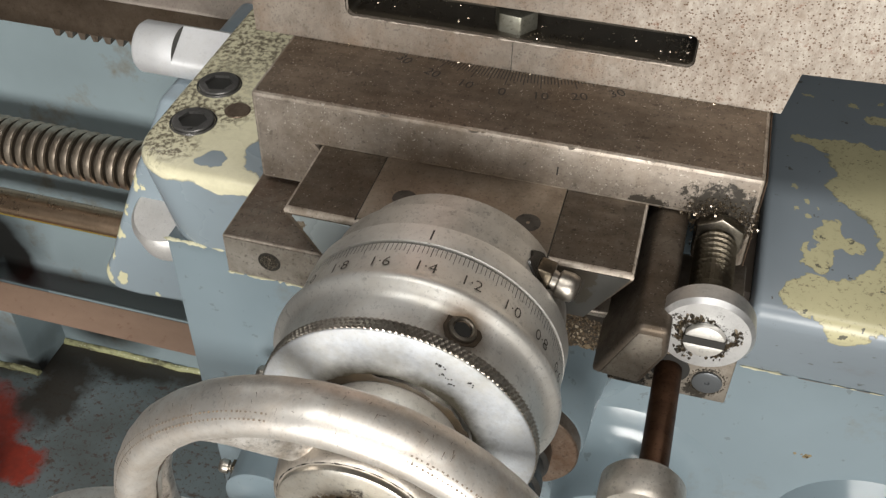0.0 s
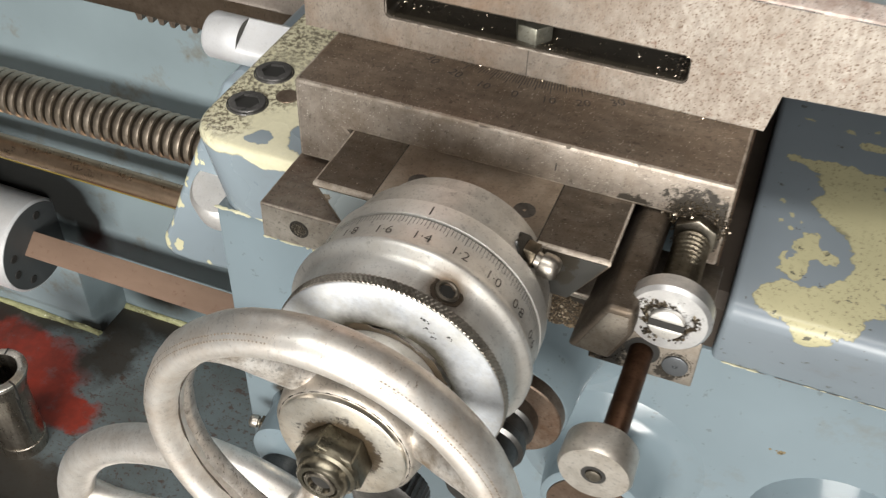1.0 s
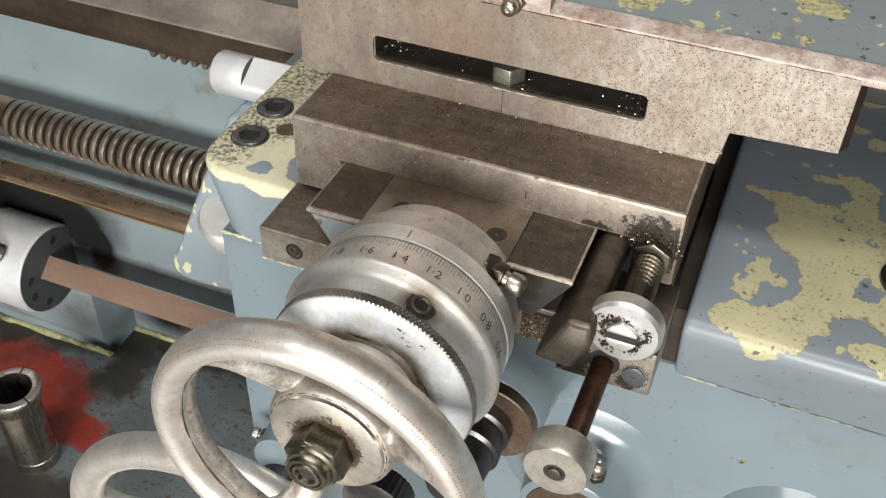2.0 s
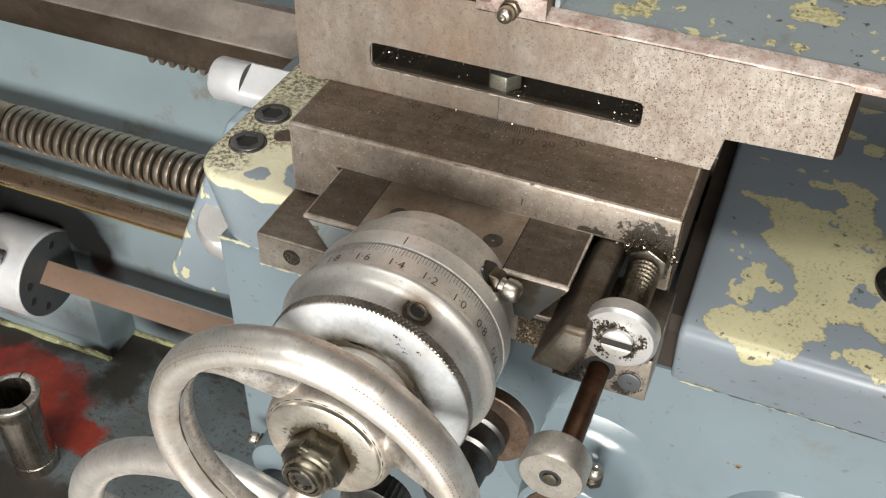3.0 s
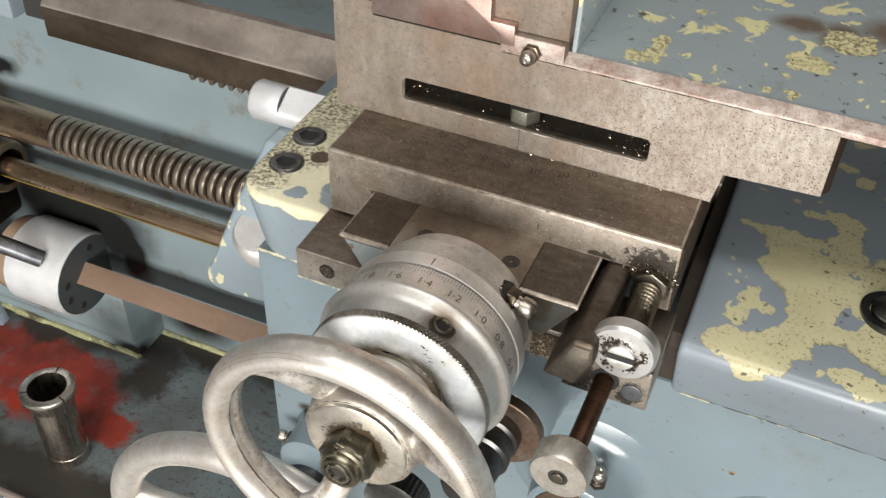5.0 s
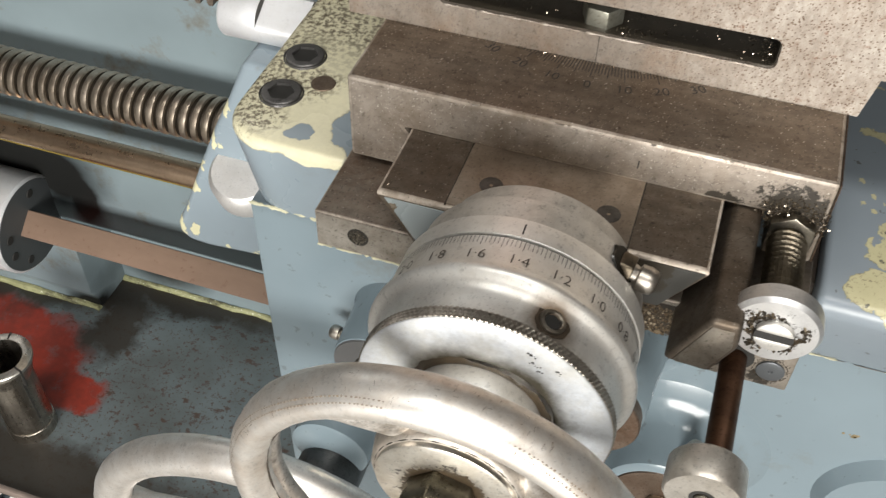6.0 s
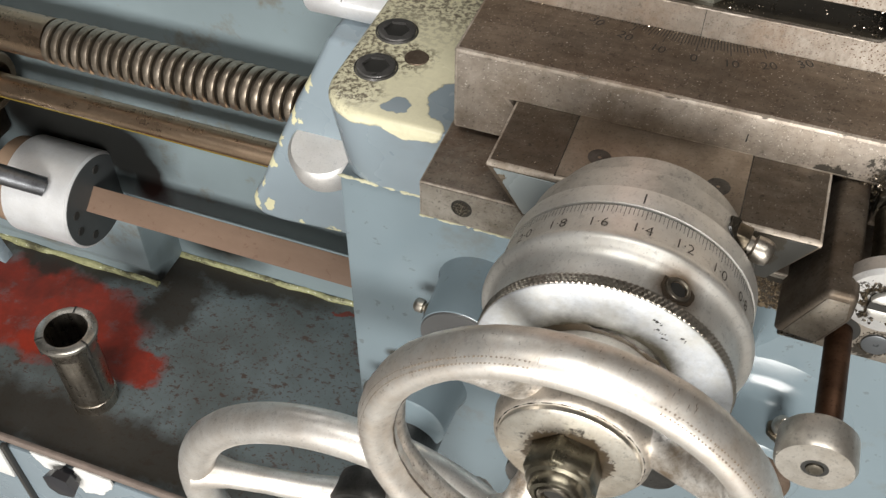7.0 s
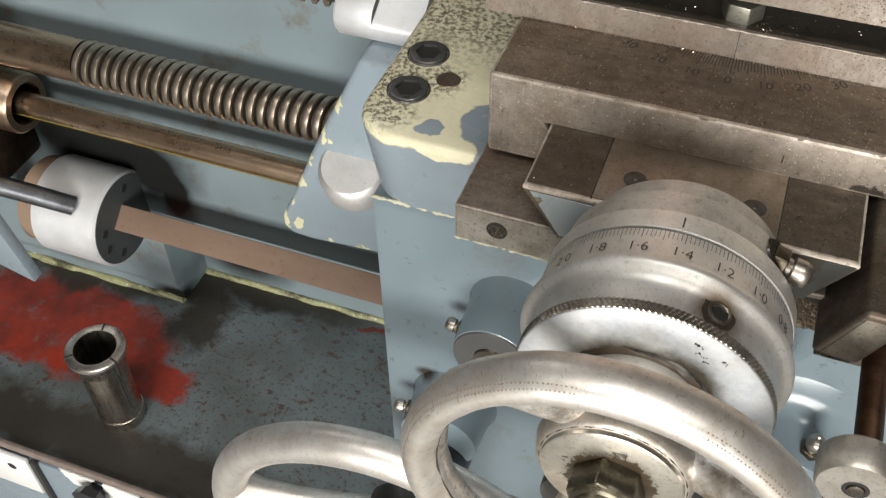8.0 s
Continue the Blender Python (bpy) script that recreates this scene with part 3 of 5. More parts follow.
prism(bm, [(0.20, -0.157), (1.205, -0.157), (1.08, -0.345), (0.33, -0.345)], "y", -0.30, 2.6, 0.016, 3, lambda e: all(v.co.z > -0.2 for v in e.verts))
part("dovetail_way", bm, DOVETAIL, saddle, "dark oily steel dovetail", 40, (WORN, 0.009))
bm = B()
prism(bm, [(0.232, -0.175), (0.44, -0.175), (0.44, -0.335), (0.335, -0.335)], "y", -0.304, -0.29, 0.002)
part("painted_end", bm, paint("pale_blue_chipped_end", (0.30, 0.345, 0.355), dirt=0.9, chips=0.08, under=(0.15, 0.12, 0.085)), saddle, "pale blue chipped paint on the dovetail end")
bm = B()
prism(bm, [(0.966, -0.168), (1.190, -0.168), (1.083, -0.340), (0.966, -0.340)], "y", -0.304, -0.29, 0.002)
part("painted_end", bm, paint("greasy_blue_end", (0.045, 0.044, 0.040), dirt=1.0, chips=0.10, under=(0.028, 0.023, 0.016), rough=0.3), saddle, "greasy blue paint on the dovetail end")
bm = B()
box(bm, 0.420, 0.962, -0.285, 0.3, -0.2, -0.1535, 0.002)
part("screw_bracket", bm, metal("brown_ground_steel", (0.43, 0.37, 0.31), (0.31, 0.262, 0.213), 0.42, (1, 1, 1), 70, (0.17, 0.12, 0.08), 0.5), saddle, "lighter brown steel bearing bracket")
for x in (0.4185, 0.9635):
    part("seam", box(B(), x - 0.0022, x + 0.0022, -0.29, 0.3, -0.165, -0.1548), GREASE, saddle, "oily seam beside the bracket", 0)
for x, y in ((0.525, -0.168), (0.884, -0.170)):
    bm = B()
    lathe(bm, [(-0.16, 0.036), (-0.1525, 0.036), (-0.1515, 0.03), (-0.1525, 0.006), (-0.156, 0.004)], "z", (x, y), 24)
    part("plug_screw", bm, BLACKENED, saddle, "dark screw plug")
part("grub_hole", lathe(B(), [(-0.262, 0.036), (-0.2712, 0.036), (-0.2715, 0.030), (-0.2702, 0.0)], "y", (0.122, -0.418), 24, False), GREASE, saddle, "oily dark screw hole")
bm = B()
for i in range(60):
    t, r = i * 2.4, 0.0037 * math.sqrt(i)
    x, z = 0.122 + r * math.cos(t), -0.418 + r * math.sin(t)
    lathe(bm, [(-0.2695, 0.0035 + 0.002 * math.sin(i * 3.1)), (-0.2735 - 0.001 * math.sin(i * 1.3), 0.0012)], "y", (x, z), 5)
part("grub_screw", bm, metal("swarf_in_grease", (0.55, 0.5, 0.42), (0.08, 0.065, 0.045), 0.3, (1, 1, 1), 900), saddle, "swarf-filled grub screw", 0)
bm = B()
lathe(bm, [(-0.27, 0.042), (-0.287, 0.042), (-0.289, 0.038), (-0.287, 0.008), (-0.283, 0.005)], "y", (1.452, -0.52), 28)
part("plug_screw", bm, plain("grey_plug", (0.14, 0.15, 0.16), 0.4, 0.6), saddle, "grey plug screw")
bm = bead(B(), (-0.56, 0.182, -0.886), (0.0, 0.182, -0.886), 0.011, 4, 0.5)
CREAM = plain("cream_filler", (0.62, 0.60, 0.42), 0.5, 0, 0.3, 120)
part("filler_line", bm, CREAM, saddle, "cream filler in the joint", 0)
bm = bead(B(), (-0.03, -0.264, -0.503), (0.33, -0.264, -0.503), 0.006, 6, 0.4, 0.008)
part("filler_line", bm, CREAM, saddle, "cream paint edge under the slide base", 0)
bm = B()
box(bm, -0.026, 1.18, -0.267, 2.6, -0.50, -0.345, 0.006)
part("slide_base", bm, STEEL, saddle, "steel base of the dovetail", 40, (WORN, 0.008))
part("base_front", box(B(), -0.018, 1.17, -0.2695, -0.266, -0.492, -0.352), metal("scuffed_base_front", (0.40, 0.375, 0.335), (0.25, 0.225, 0.19), 0.5, (1, 1, 1), 60, (0.13, 0.09, 0.06), 0.7, 0.3, spots=0.5, met=0.8), saddle, "scuffed grey front of the slide base")
part("packed_dirt", box(B(), 1.03, 1.174, -0.2715, -0.2690, -0.489, -0.362), plain("brown_packed_dirt", (0.05, 0.036, 0.022), 0.55, 0, 0.45, 300), saddle, "brown dirt packed on the slide base")
bm = B()
box(bm, 1.175, 1.515, -0.28, 0.10, -0.6, -0.395, 0.006)
part("gib_lug", bm, metal("grimy_steel_lug", (0.50, 0.455, 0.40), (0.36, 0.32, 0.27), 0.46, (1, 1, 1), 60, (0.13, 0.09, 0.06), 0.6, 0.2, [((1.22, -0.28, -0.48), (0.09, 0.05, 0.13)), ((1.40, -0.28, -0.40), (0.12, 0.05, 0.03)), ((1.452, -0.28, -0.53), (0.055, 0.05, 0.055))], SH), saddle)
for x, y in ((-0.442, 0.354), (-0.453, 0.596)):
    bm = B()
    ring_ = lambda r, n=36: [(x + r * math.cos(2 * math.pi * i / n), y + r * math.sin(2 * math.pi * i / n)) for i in range(n)]
    lathe(bm, [(-0.444, 0.086), (-0.4385, 0.085), (-0.436, 0.081), (-0.441, 0.079)], "z", (x, y), 44, False)
    holed(bm, ring_(0.070, 44), hexagon(x, y, 0.092, 12), "z", -0.445, -0.430)
    lathe(bm, [(-0.442, 0.077), (-0.4335, 0.077), (-0.4305, 0.0735), (-0.430, 0.069)], "z", (x, y), 44, False)
    cap = part("cap_screw", bm, metal("worn_black_oxide", (0.16, 0.155, 0.15), (0.07, 0.068, 0.066), 0.30, met=0.6), saddle, "black socket cap screw", 30)
    part("hex_socket", prism(B(), hexagon(x, y, 0.0925, 12), "z", -0.4445, -0.4415), INK, cap, "black oily hexagon socket")
part("dowel_pin", lathe(B(), [(-0.45, 0.048), (-0.441, 0.048), (-0.4385, 0.045), (-0.4385, 0.01)], "z", (-0.318, 0.462), 24), metal("dull_brown_pin", (0.34, 0.27, 0.215), (0.18, 0.135, 0.10), 0.46, (1, 1, 1), 160, (0.10, 0.07, 0.045), 0.7), saddle, "brown dowel pin end")

RH = (1.9, 0.8, -0.85)
RIGHT = paint("cover_paint_chipped_to_cream", base=(0.198, 0.232, 0.262), home=RH, wobble=0.0105, edge_noise=150, specks=0.75, fleck=800, dirt=0.5, under=(0.44, 0.412, 0.255), pocks=0.9, rough=0.36,
              patches=[((x, y, -0.45), (rx, ry, 0.12)) for x, y, rx, ry in (
                  (1.69, 0.845, 0.06, 0.022), (1.82, 0.83, 0.13, 0.055), (1.92, 0.75, 0.165, 0.12), (1.875, 0.60, 0.13, 0.10), (2.02, 0.62, 0.20, 0.24), (2.1, 0.8, 0.1, 0.15),
                  (2.0, 0.43, 0.10, 0.13), (2.09, 0.43, 0.16, 0.2), (2.3, 0.5, 0.2, 0.34), (1.995, 0.29, 0.075, 0.10), (1.95, 0.165, 0.10, 0.085),
                  (1.95, 1.02, 0.07, 0.028), (2.06, 1.03, 0.1, 0.065), (2.1, 0.93, 0.07, 0.1), (1.75, 0.10, 0.115, 0.095), (1.87, 0.10, 0.13, 0.10), (1.83, 0.015, 0.085, 0.05),
                  (1.735, 0.265, 0.055, 0.06), (1.765, 0.36, 0.042, 0.08), (1.82, 0.335, 0.05, 0.03), (2.095, 0.085, 0.02, 0.022), (2.19, 0.1, 0.075, 0.05), (2.26, 0.085, 0.1, 0.055),
                  (2.09, 1.69, 0.06, 0.045), (2.03, 1.45, 0.045, 0.03), (2.12, 1.36, 0.06, 0.045), (2.28, 1.28, 0.07, 0.05), (1.93, 1.04, 0.012, 0.012), (1.66, 0.47, 0.014, 0.014),
                  (1.7, 0.52, 0.013, 0.014), (1.66, 0.57, 0.01, 0.012), (1.69, 0.43, 0.012, 0.01), (1.73, 0.49, 0.008, 0.012), (1.85, 1.09, 0.016, 0.012), (1.95, 1.12, 0.014, 0.01), (1.68, 1.13, 0.022, 0.01))],
              islands=[((2, 0.775, -0.44), (0.03, 0.014, 0.3)), ((2.045, 0.83, -0.44), (0.014, 0.014, 0.3)), ((2.155, 0.67, -0.44), (0.022, 0.016, 0.3)), ((2.165, 0.39, -0.44), (0.05, 0.05, 0.3)), ((1.96, 0.9, -0.44), (0.06, 0.02, 0.3)), ((1.72, 0.31, -0.44), (0.014, 0.02, 0.3))])
right = thing("saddle_cover", RH, "grey-blue painted cover with large cream chipped patches", "cover")
bm = B()
prism(bm, [(2.6, -0.38), (0.45, -0.43), (0.09, -0.468), (0.03, -0.487), (0.008, -0.53), (0.03, -0.60), (0.185, -0.93), (2.6, -0.93)], "x", 1.56, 6.0, 0.035, 4)
part("cover", bm, RIGHT, right)
# added black box imitates the shade behind the cover
part("rear_gap_shade", box(B(), 1.50, 6.0, 1.70, 2.58, -0.42, -0.27, 0.01), DARK, right, "black box for the shaded gap behind the cover")
bm = B()
lathe(bm, [(-0.46, 0.13), (-0.415, 0.13), (-0.41, 0.12), (-0.415, 0.095), (-0.43, 0.09)], "z", (2.32, 0.5), 40, False)
part("oil_cup_rim", bm, BLACKENED, right, "dark oil filler rim")
part("oil_cup_plug", lathe(B(), [(-0.44, 0.088), (-0.405, 0.088), (-0.40, 0.08)], "z", (2.32, 0.5), 32), NUTSTEEL, right, "grey oil filler plug")
bm = bead(B(), (1.57, 0.187, -0.931), (5.5, 0.187, -0.931), 0.0028, 7, 0.25, 0.02)
part("joint_line", bm, plain("grey_joint_dirt", (0.14, 0.14, 0.13), 0.6), right, "dirty joint under the cover", 0)
bm = bead(B(), (1.60, 0.184, -0.926), (1.74, 0.184, -0.928), 0.006, 8, 0.2)
bead(bm, (1.9, 0.186, -0.929), (2.3, 0.186, -0.93), 0.003, 9, 1.5)
part("filler_line", bm, CREAM, right, "cream filler at the joint", 0)

# dark blobs around the flange boss and beside the lower left boss
APRON = paint("apron_paint_dark_spots", base=(0.172, 0.22, 0.247), rough=0.2, dirt=0.45, pocks=0.35, home=(0.8, 0.5, -3.4), oil=[((0.72, 0.19, -0.93), (0.13, 0.1, 0.13)), ((0.85, 0.0, -0.78), (0.12, 0.22, 0.05)), ((-0.3, 0.19, -2.0), (0.08, 0.1, 0.06))])
apron = thing("apron", (0.8, 0.5, -3.4), "grey-blue glossy painted carriage apron with round bosses", "apron")
bm = B()
box(bm, -0.56, 6, 0.19, 1.2, -3.4, -0.892, 0.02)
part("casting", bm, APRON, apron)
part("boss", lathe(B(), [(0.25, 0.22), (0.16, 0.182), (-0.07, 0.172), (-0.095, 0.169), (-0.1, 0.163), (-0.1, 0.1)], "y", (0.066, -1.358), 40), APRON, apron)
part("boss", lathe(B(), [(0.21, 0.40), (0.18, 0.33), (0.15, 0.27), (0.08, 0.235), (-0.1, 0.212), (-0.245, 0.203), (-0.255, 0.195), (-0.255, 0.1)], "y", (0.94, -0.995), 56), APRON, apron)
part("boss", lathe(B(), [(0.21, 0.44), (0.185, 0.40), (0.165, 0.34), (0.14, 0.29), (0.08, 0.25), (-0.04, 0.235), (-0.085, 0.225), (-0.1, 0.2), (-0.1, 0.1)], "y", (1.28, -1.70), 40), APRON, apron)
part("boss_face", lathe(B(), [(-0.098, 0.195), (-0.106, 0.192), (-0.106, 0.06)], "y", (1.28, -1.70), 48), metal("brown_boss_face", (0.34, 0.27, 0.22), (0.22, 0.165, 0.125), 0.45, (1, 1, 1), 60, (0.14, 0.08, 0.05), 0.8, 0.3, spots=0.5), apron, "brown bare face of the boss")
part("boss_bolt", lathe(prism(B(), hexagon(1.28, -1.70, 0.085, 10), "y", -0.145, -0.105, 0.005), [(-0.144, 0.03), (-0.16, 0.028), (-0.163, 0.022)], "y", (1.28, -1.70), 20), NUTSTEEL, apron, "small hexagon bolt in the boss")
part("boss", lathe(B(), [(0.25, 0.36), (0.16, 0.31), (0.12, 0.29)], "y", (2.2, -1.72), 40), APRON, apron)
bm = B()
prism(bm, [(-0.90, -0.75), (-0.5, -0.75), (-0.5, -2.03), (-0.93, -2.03), (-1.28, -2.06), (-1.40, -2.05), (-1.455, -2.0), (-1.45, -1.92), (-1.375, -1.78), (-1.295, -1.59), (-1.20, -1.375), (-1.105, -1.17), (-1.005, -0.975)], "y", 0.84, 1.72, 0.035, 4)
HOUSE = paint("housing_paint_edge_chipped", home=(0.8, 0.5, -3.4), wobble=0.011, edge_noise=150, dirt=0.7, under=(0.60, 0.575, 0.38),
              patches=[((-1.44, 0.84, -1.93), (0.028, 0.1, 0.10)), ((-1.345, 0.84, -1.945), (0.034, 0.05, 0.05)), ((-1.16, 0.84, -2.02), (0.03, 0.05, 0.022)), ((-0.97, 0.84, -2.0), (0.035, 0.05, 0.03)), ((-1.30, 0.84, -1.60), (0.022, 0.08, 0.07)), ((-1.22, 0.84, -1.42), (0.016, 0.08, 0.05)), ((-1.13, 0.84, -1.22), (0.024, 0.08, 0.10)), ((-1.03, 0.84, -1.02), (0.016, 0.08, 0.07)), ((-1.37, 0.84, -1.77), (0.014, 0.08, 0.03)), ((-1.09, 0.84, -1.28), (0.012, 0.04, 0.012))])
part("half_nut_housing", bm, HOUSE, apron)

bm = B()
lathe(bm, [(0.0, 0.10), (0.0, 0.160), (-0.006, 0.166), (-0.035, 0.186), (-0.15, 0.188)], "z", (0, 0), 56)
bmesh.ops.transform(bm, matrix=Matrix.Translation((-0.955, 0.80, -1.36)) @ Matrix.Rotation(radians(22), 4, "X"), verts=bm.verts)
part("cap_disc", bm, metal("brushed_cap_aluminium", (0.80, 0.79, 0.78), (0.70, 0.69, 0.68), 0.5, (1, 1, 1), 60, (0.6, 0.57, 0.52), 0.4, 0.15, spots=0.2, mottle=0.15, met=0.85), apron, "bright aluminium cap disc")
bm = B()
lathe(bm, [(-0.098, 0.166), (-0.106, 0.162), (-0.106, 0.07)], "y", (0.066, -1.358), 48)
part("bush_face", bm, plain("dark_grey_bush", (0.10, 0.10, 0.10), 0.5, 0.3), apron, "dark grey bush face")
bm = B()
lathe(bm, [(-0.1, 0.075), (-0.118, 0.07), (-0.118, 0.02)], "y", (0.066, -1.358), 28)
part("shaft_end", bm, NUTSTEEL, apron)
bm = B()
lathe(bm, [(-0.25, 0.194), (-0.30, 0.194), (-0.305, 0.189), (-0.305, 0.05)], "y", (0.94, -0.99), 56)
part("flange", bm, metal("rust_bitten_flange", (0.36, 0.29, 0.235), (0.22, 0.165, 0.125), 0.42, (1, 1, 1), 60, (0.15, 0.075, 0.04), 0.9, 0.4, spots=0.5), apron, "rust-brown turned flange")
bm = B()
lathe(bm, [(-0.30, 0.13), (-0.36, 0.13), (-0.37, 0.115), (-0.42, 0.115), (-0.43, 0.125), (-0.46, 0.125), (-0.47, 0.11), (-0.64, 0.10), (-0.66, 0.085)], "y", (0.92, -0.99), 40)
part("feed_lever_hub", bm, BLACKENED, apron, "oil-black feed lever hub")
bm = B()
lathe(bm, [(-0.45, 0.09), (-0.455, 0.14), (-0.56, 0.14), (-0.57, 0.12), (-0.57, 0.02)], "y", (0.56, -1.42), 72, True, lambda a, r, t: r + (0.004 * (round(t * 36 / math.pi) % 2) if r > 0.13 else 0))
part("feed_knob", bm, BLACKENED, apron, "black fluted feed knob")


OILYHEX = metal("oily_brown_hexagon", (0.20, 0.17, 0.13), (0.10, 0.08, 0.055), 0.36, (1, 1, 1), 120, (0.06, 0.045, 0.03), 0.7)
NIPPLE = metal("worn_ball_steel", (0.60, 0.565, 0.51), (0.38, 0.345, 0.30), 0.34, (1, 1, 1), 120, (0.16, 0.12, 0.08), 0.5)


def grease_nipple(parent, at, way, size=1.0):
    """A small steel grease nipple that starts at a point and stands out along way."""
    turn = Matrix.Translation(at) @ Vector(way).to_track_quat("Z", "Y").to_matrix().to_4x4() @ Matrix.Scale(size, 4)
    bm = prism(B(), hexagon(0, 0, 0.062), "z", 0.0, 0.03, 0.004)
    bmesh.ops.transform(bm, matrix=turn, verts=bm.verts)
    base = part("grease_nipple", bm, OILYHEX, parent, "oily dark hexagon grease nipple")
    bm = lathe(B(), [(0.03, 0.021), (0.040, 0.018), (0.044, 0.026), (0.062, 0.0275), (0.074, 0.025), (0.080, 0.019), (0.082, 0.010), (0.077, 0.006)], "z", (0, 0), 20)
    bmesh.ops.transform(bm, matrix=turn, verts=bm.verts)
    part("ball_head", bm, NIPPLE, base, "bright worn ball head")
    return base


grease_nipple(apron, (-0.098, 0.06, -1.425), (-1, 0.1, 0.05), 1.15)
grease_nipple(apron, (1.355, -0.005, -1.485), (0.1, -0.15, 1), 1.35)
grease_nipple(apron, (-0.36, 0.05, -2.14), (-1, -0.1, 0.1), 1.2)
bm = B()
lathe(bm, [(0.25, 0.24), (0.13, 0.2), (-0.05, 0.19), (-0.06, 0.17)], "y", (-0.2, -2.18), 40)
part("boss", bm, APRON, apron)
bm = B()
random.seed(9)
for i in range(14):
    x, z, r = 1.92 + random.gauss(0, 0.018), -1.33 + random.gauss(0, 0.008), random.uniform(0.004, 0.01)
    lathe(bm, [(0.191, r), (0.187, r * 0.5)], "y", (x, z), 6)
part("paint_blemish", bm, plain("brown_blemish", (0.22, 0.17, 0.09), 0.6), apron, "small brown paint blemish")

# ---- cross slide ----
slide = thing("cross_slide", (0.75, 1.2, -0.32), "dark oily ground steel cross slide with degree scale", "cross slide")
bm = B()
prism(bm, [(-0.006, 0), (1.489, 0), (1.489, -0.322), (1.34, -0.322), (1.34, -0.159), (0.188, -0.159), (0.306, -0.322), (-0.006, -0.322)], "y", 0, 2.6, 0.012, 2)
part("slide_block", bm, metal("oily_ground_slide_steel", (0.40, 0.352, 0.302), (0.27, 0.232, 0.196), 0.54, (1, 5, 1), 60, (0.13, 0.09, 0.055), 0.65, 0.25, [((1.40, 0, -0.14), (0.13, 0.06, 0.11)), ((1.22, 0, -0.155), (0.12, 0.03, 0.025))], (0.75, 1.2, -0.32), spots=0.5, glints=0.6, met=0.75), slide, "brown oily steel block", 40, (WORN, 0.012))
# added dark brown filler imitates the shade between slide and cover
part("gap_shade_fill", prism(B(), [(2.6, -0.45), (0.45, -0.5), (0.15, -0.55), (0.11, -0.6), (0.22, -0.93), (2.6, -0.93)], "x", 1.495, 1.557), plain("brown_gap_shade", (0.045, 0.032, 0.022), 0.75, 0, 0.3, 200), right, "dark filler for the shaded gap beside the slide")
# top skin darker than the front: oil film, with shading put into the colour
part("shaded_oily_top", box(B(), 0.006, 1.477, 0.012, 0.328, -0.002, 0.0006), metal("oil_film_and_shade_on_steel", (0.25, 0.207, 0.17), (0.155, 0.127, 0.102), 0.48, (1, 5, 1), 60, (0.10, 0.07, 0.045), 0.6, 0.15, spots=0.5, glints=0.6, met=0.9), slide, "brown oil film on the top, darkened for its dimmer light")
part("rusty_side", box(B(), 1.4895, 1.493, 0.004, 2.6, -0.318, -0.004), metal("rust_dark_side", (0.13, 0.09, 0.065), (0.06, 0.043, 0.032), 0.55), slide, "rust-dark oily side")
bm = B()
random.seed(31)
for x, w, h_ in ((0.40, 0.03, 0.006), (0.66, 0.035, 0.007), (0.70, 0.012, 0.005), (0.95, 0.02, 0.007), (1.18, 0.012, 0.004), (0.22, 0.01, 0.004)):
    prism(bm, [(x, -0.0005), (x + w, -0.0005), (x + w * 0.8, -h_), (x + w * 0.3, -h_ * 1.3)], "y", -0.0012, 0.004)
part("edge_nick", bm, metal("bright_nick", (0.75, 0.72, 0.68), (0.6, 0.57, 0.52), 0.35), slide, "bright nicked edge", 0)
bm = B()
CX, CY = 0.712, 0.87
for i in range(-34, 35):
    a = radians(i)
    r1 = 0.622 if i % 10 == 0 else 0.612 if i % 5 == 0 else 0.596
    p0 = Vector((CX + 0.53 * math.sin(a), CY - 0.53 * math.cos(a), 0.0012))
    p1 = Vector((CX + r1 * math.sin(a), CY - r1 * math.cos(a), 0.0012))
    s_ = Vector((math.cos(a), math.sin(a), 0)) * 0.0015
    bm.faces.new([bm.verts.new(v) for v in (p0 - s_, p1 - s_, p1 + s_, p0 + s_)])
tagged(part("degree_scale", bm, INK, slide, "engraved degree marks", 0), kind="stuff")
for i in (-30, -20, -10, 0, 10, 20, 30):
    bm = B()
    a = radians(i)

    def flat(x, y, a=a):
        r = 0.662 - y
        t = a + x / 0.66
        return (CX + r * math.sin(t), CY - r * math.cos(t), 0.0014)
    write_on(bm, str(abs(i)), 0.052, flat)
    part("engraved_number", bm, INK, slide, "engraved number %d" % abs(i), 0)
bm = B()
prism(bm, [(0.927, -0.075), (0.931, -0.075), (0.930, -0.105), (0.926, -0.105)], "y", -0.0012, 0.002)
part("scratch_mark", bm, INK, slide, "", 0)

# ---- compound rest base ----
comp = thing("compound_rest", (0.9, 0.8, 0), "steel compound rest base with slotted front and chipped painted top", "compound rest")
# pits and a painted lit spot share the area at the right
PITTED = metal("pitted_rusty_lit_steel", (0.325, 0.282, 0.24), (0.215, 0.18, 0.148), 0.56, (4, 1, 1), 45, (0.24, 0.15, 0.09), 0.65, 0.3, spots=0.5, met=0.75, lit_pits=[((1.5, 0.33, 0.2), (0.75, 0.5, 0.45))], home=(0.9, 0.8, 0))
bm = B()
outer = [(-0.13, 0.001), (1.515, 0.001), (1.54, 0.14), (1.897, 0.155), (1.897, 0.435), (0.86, 0.435), (0.86, 0.52), (-0.13, 0.52)]
holed(bm, outer, rounded(0.183, 1.246, 0.104, 0.21, 0.025), "y", 0.33, 0.56)
plate = part("front_plate", bm, PITTED, comp, "brown steel front with a long slot")
bm = B()
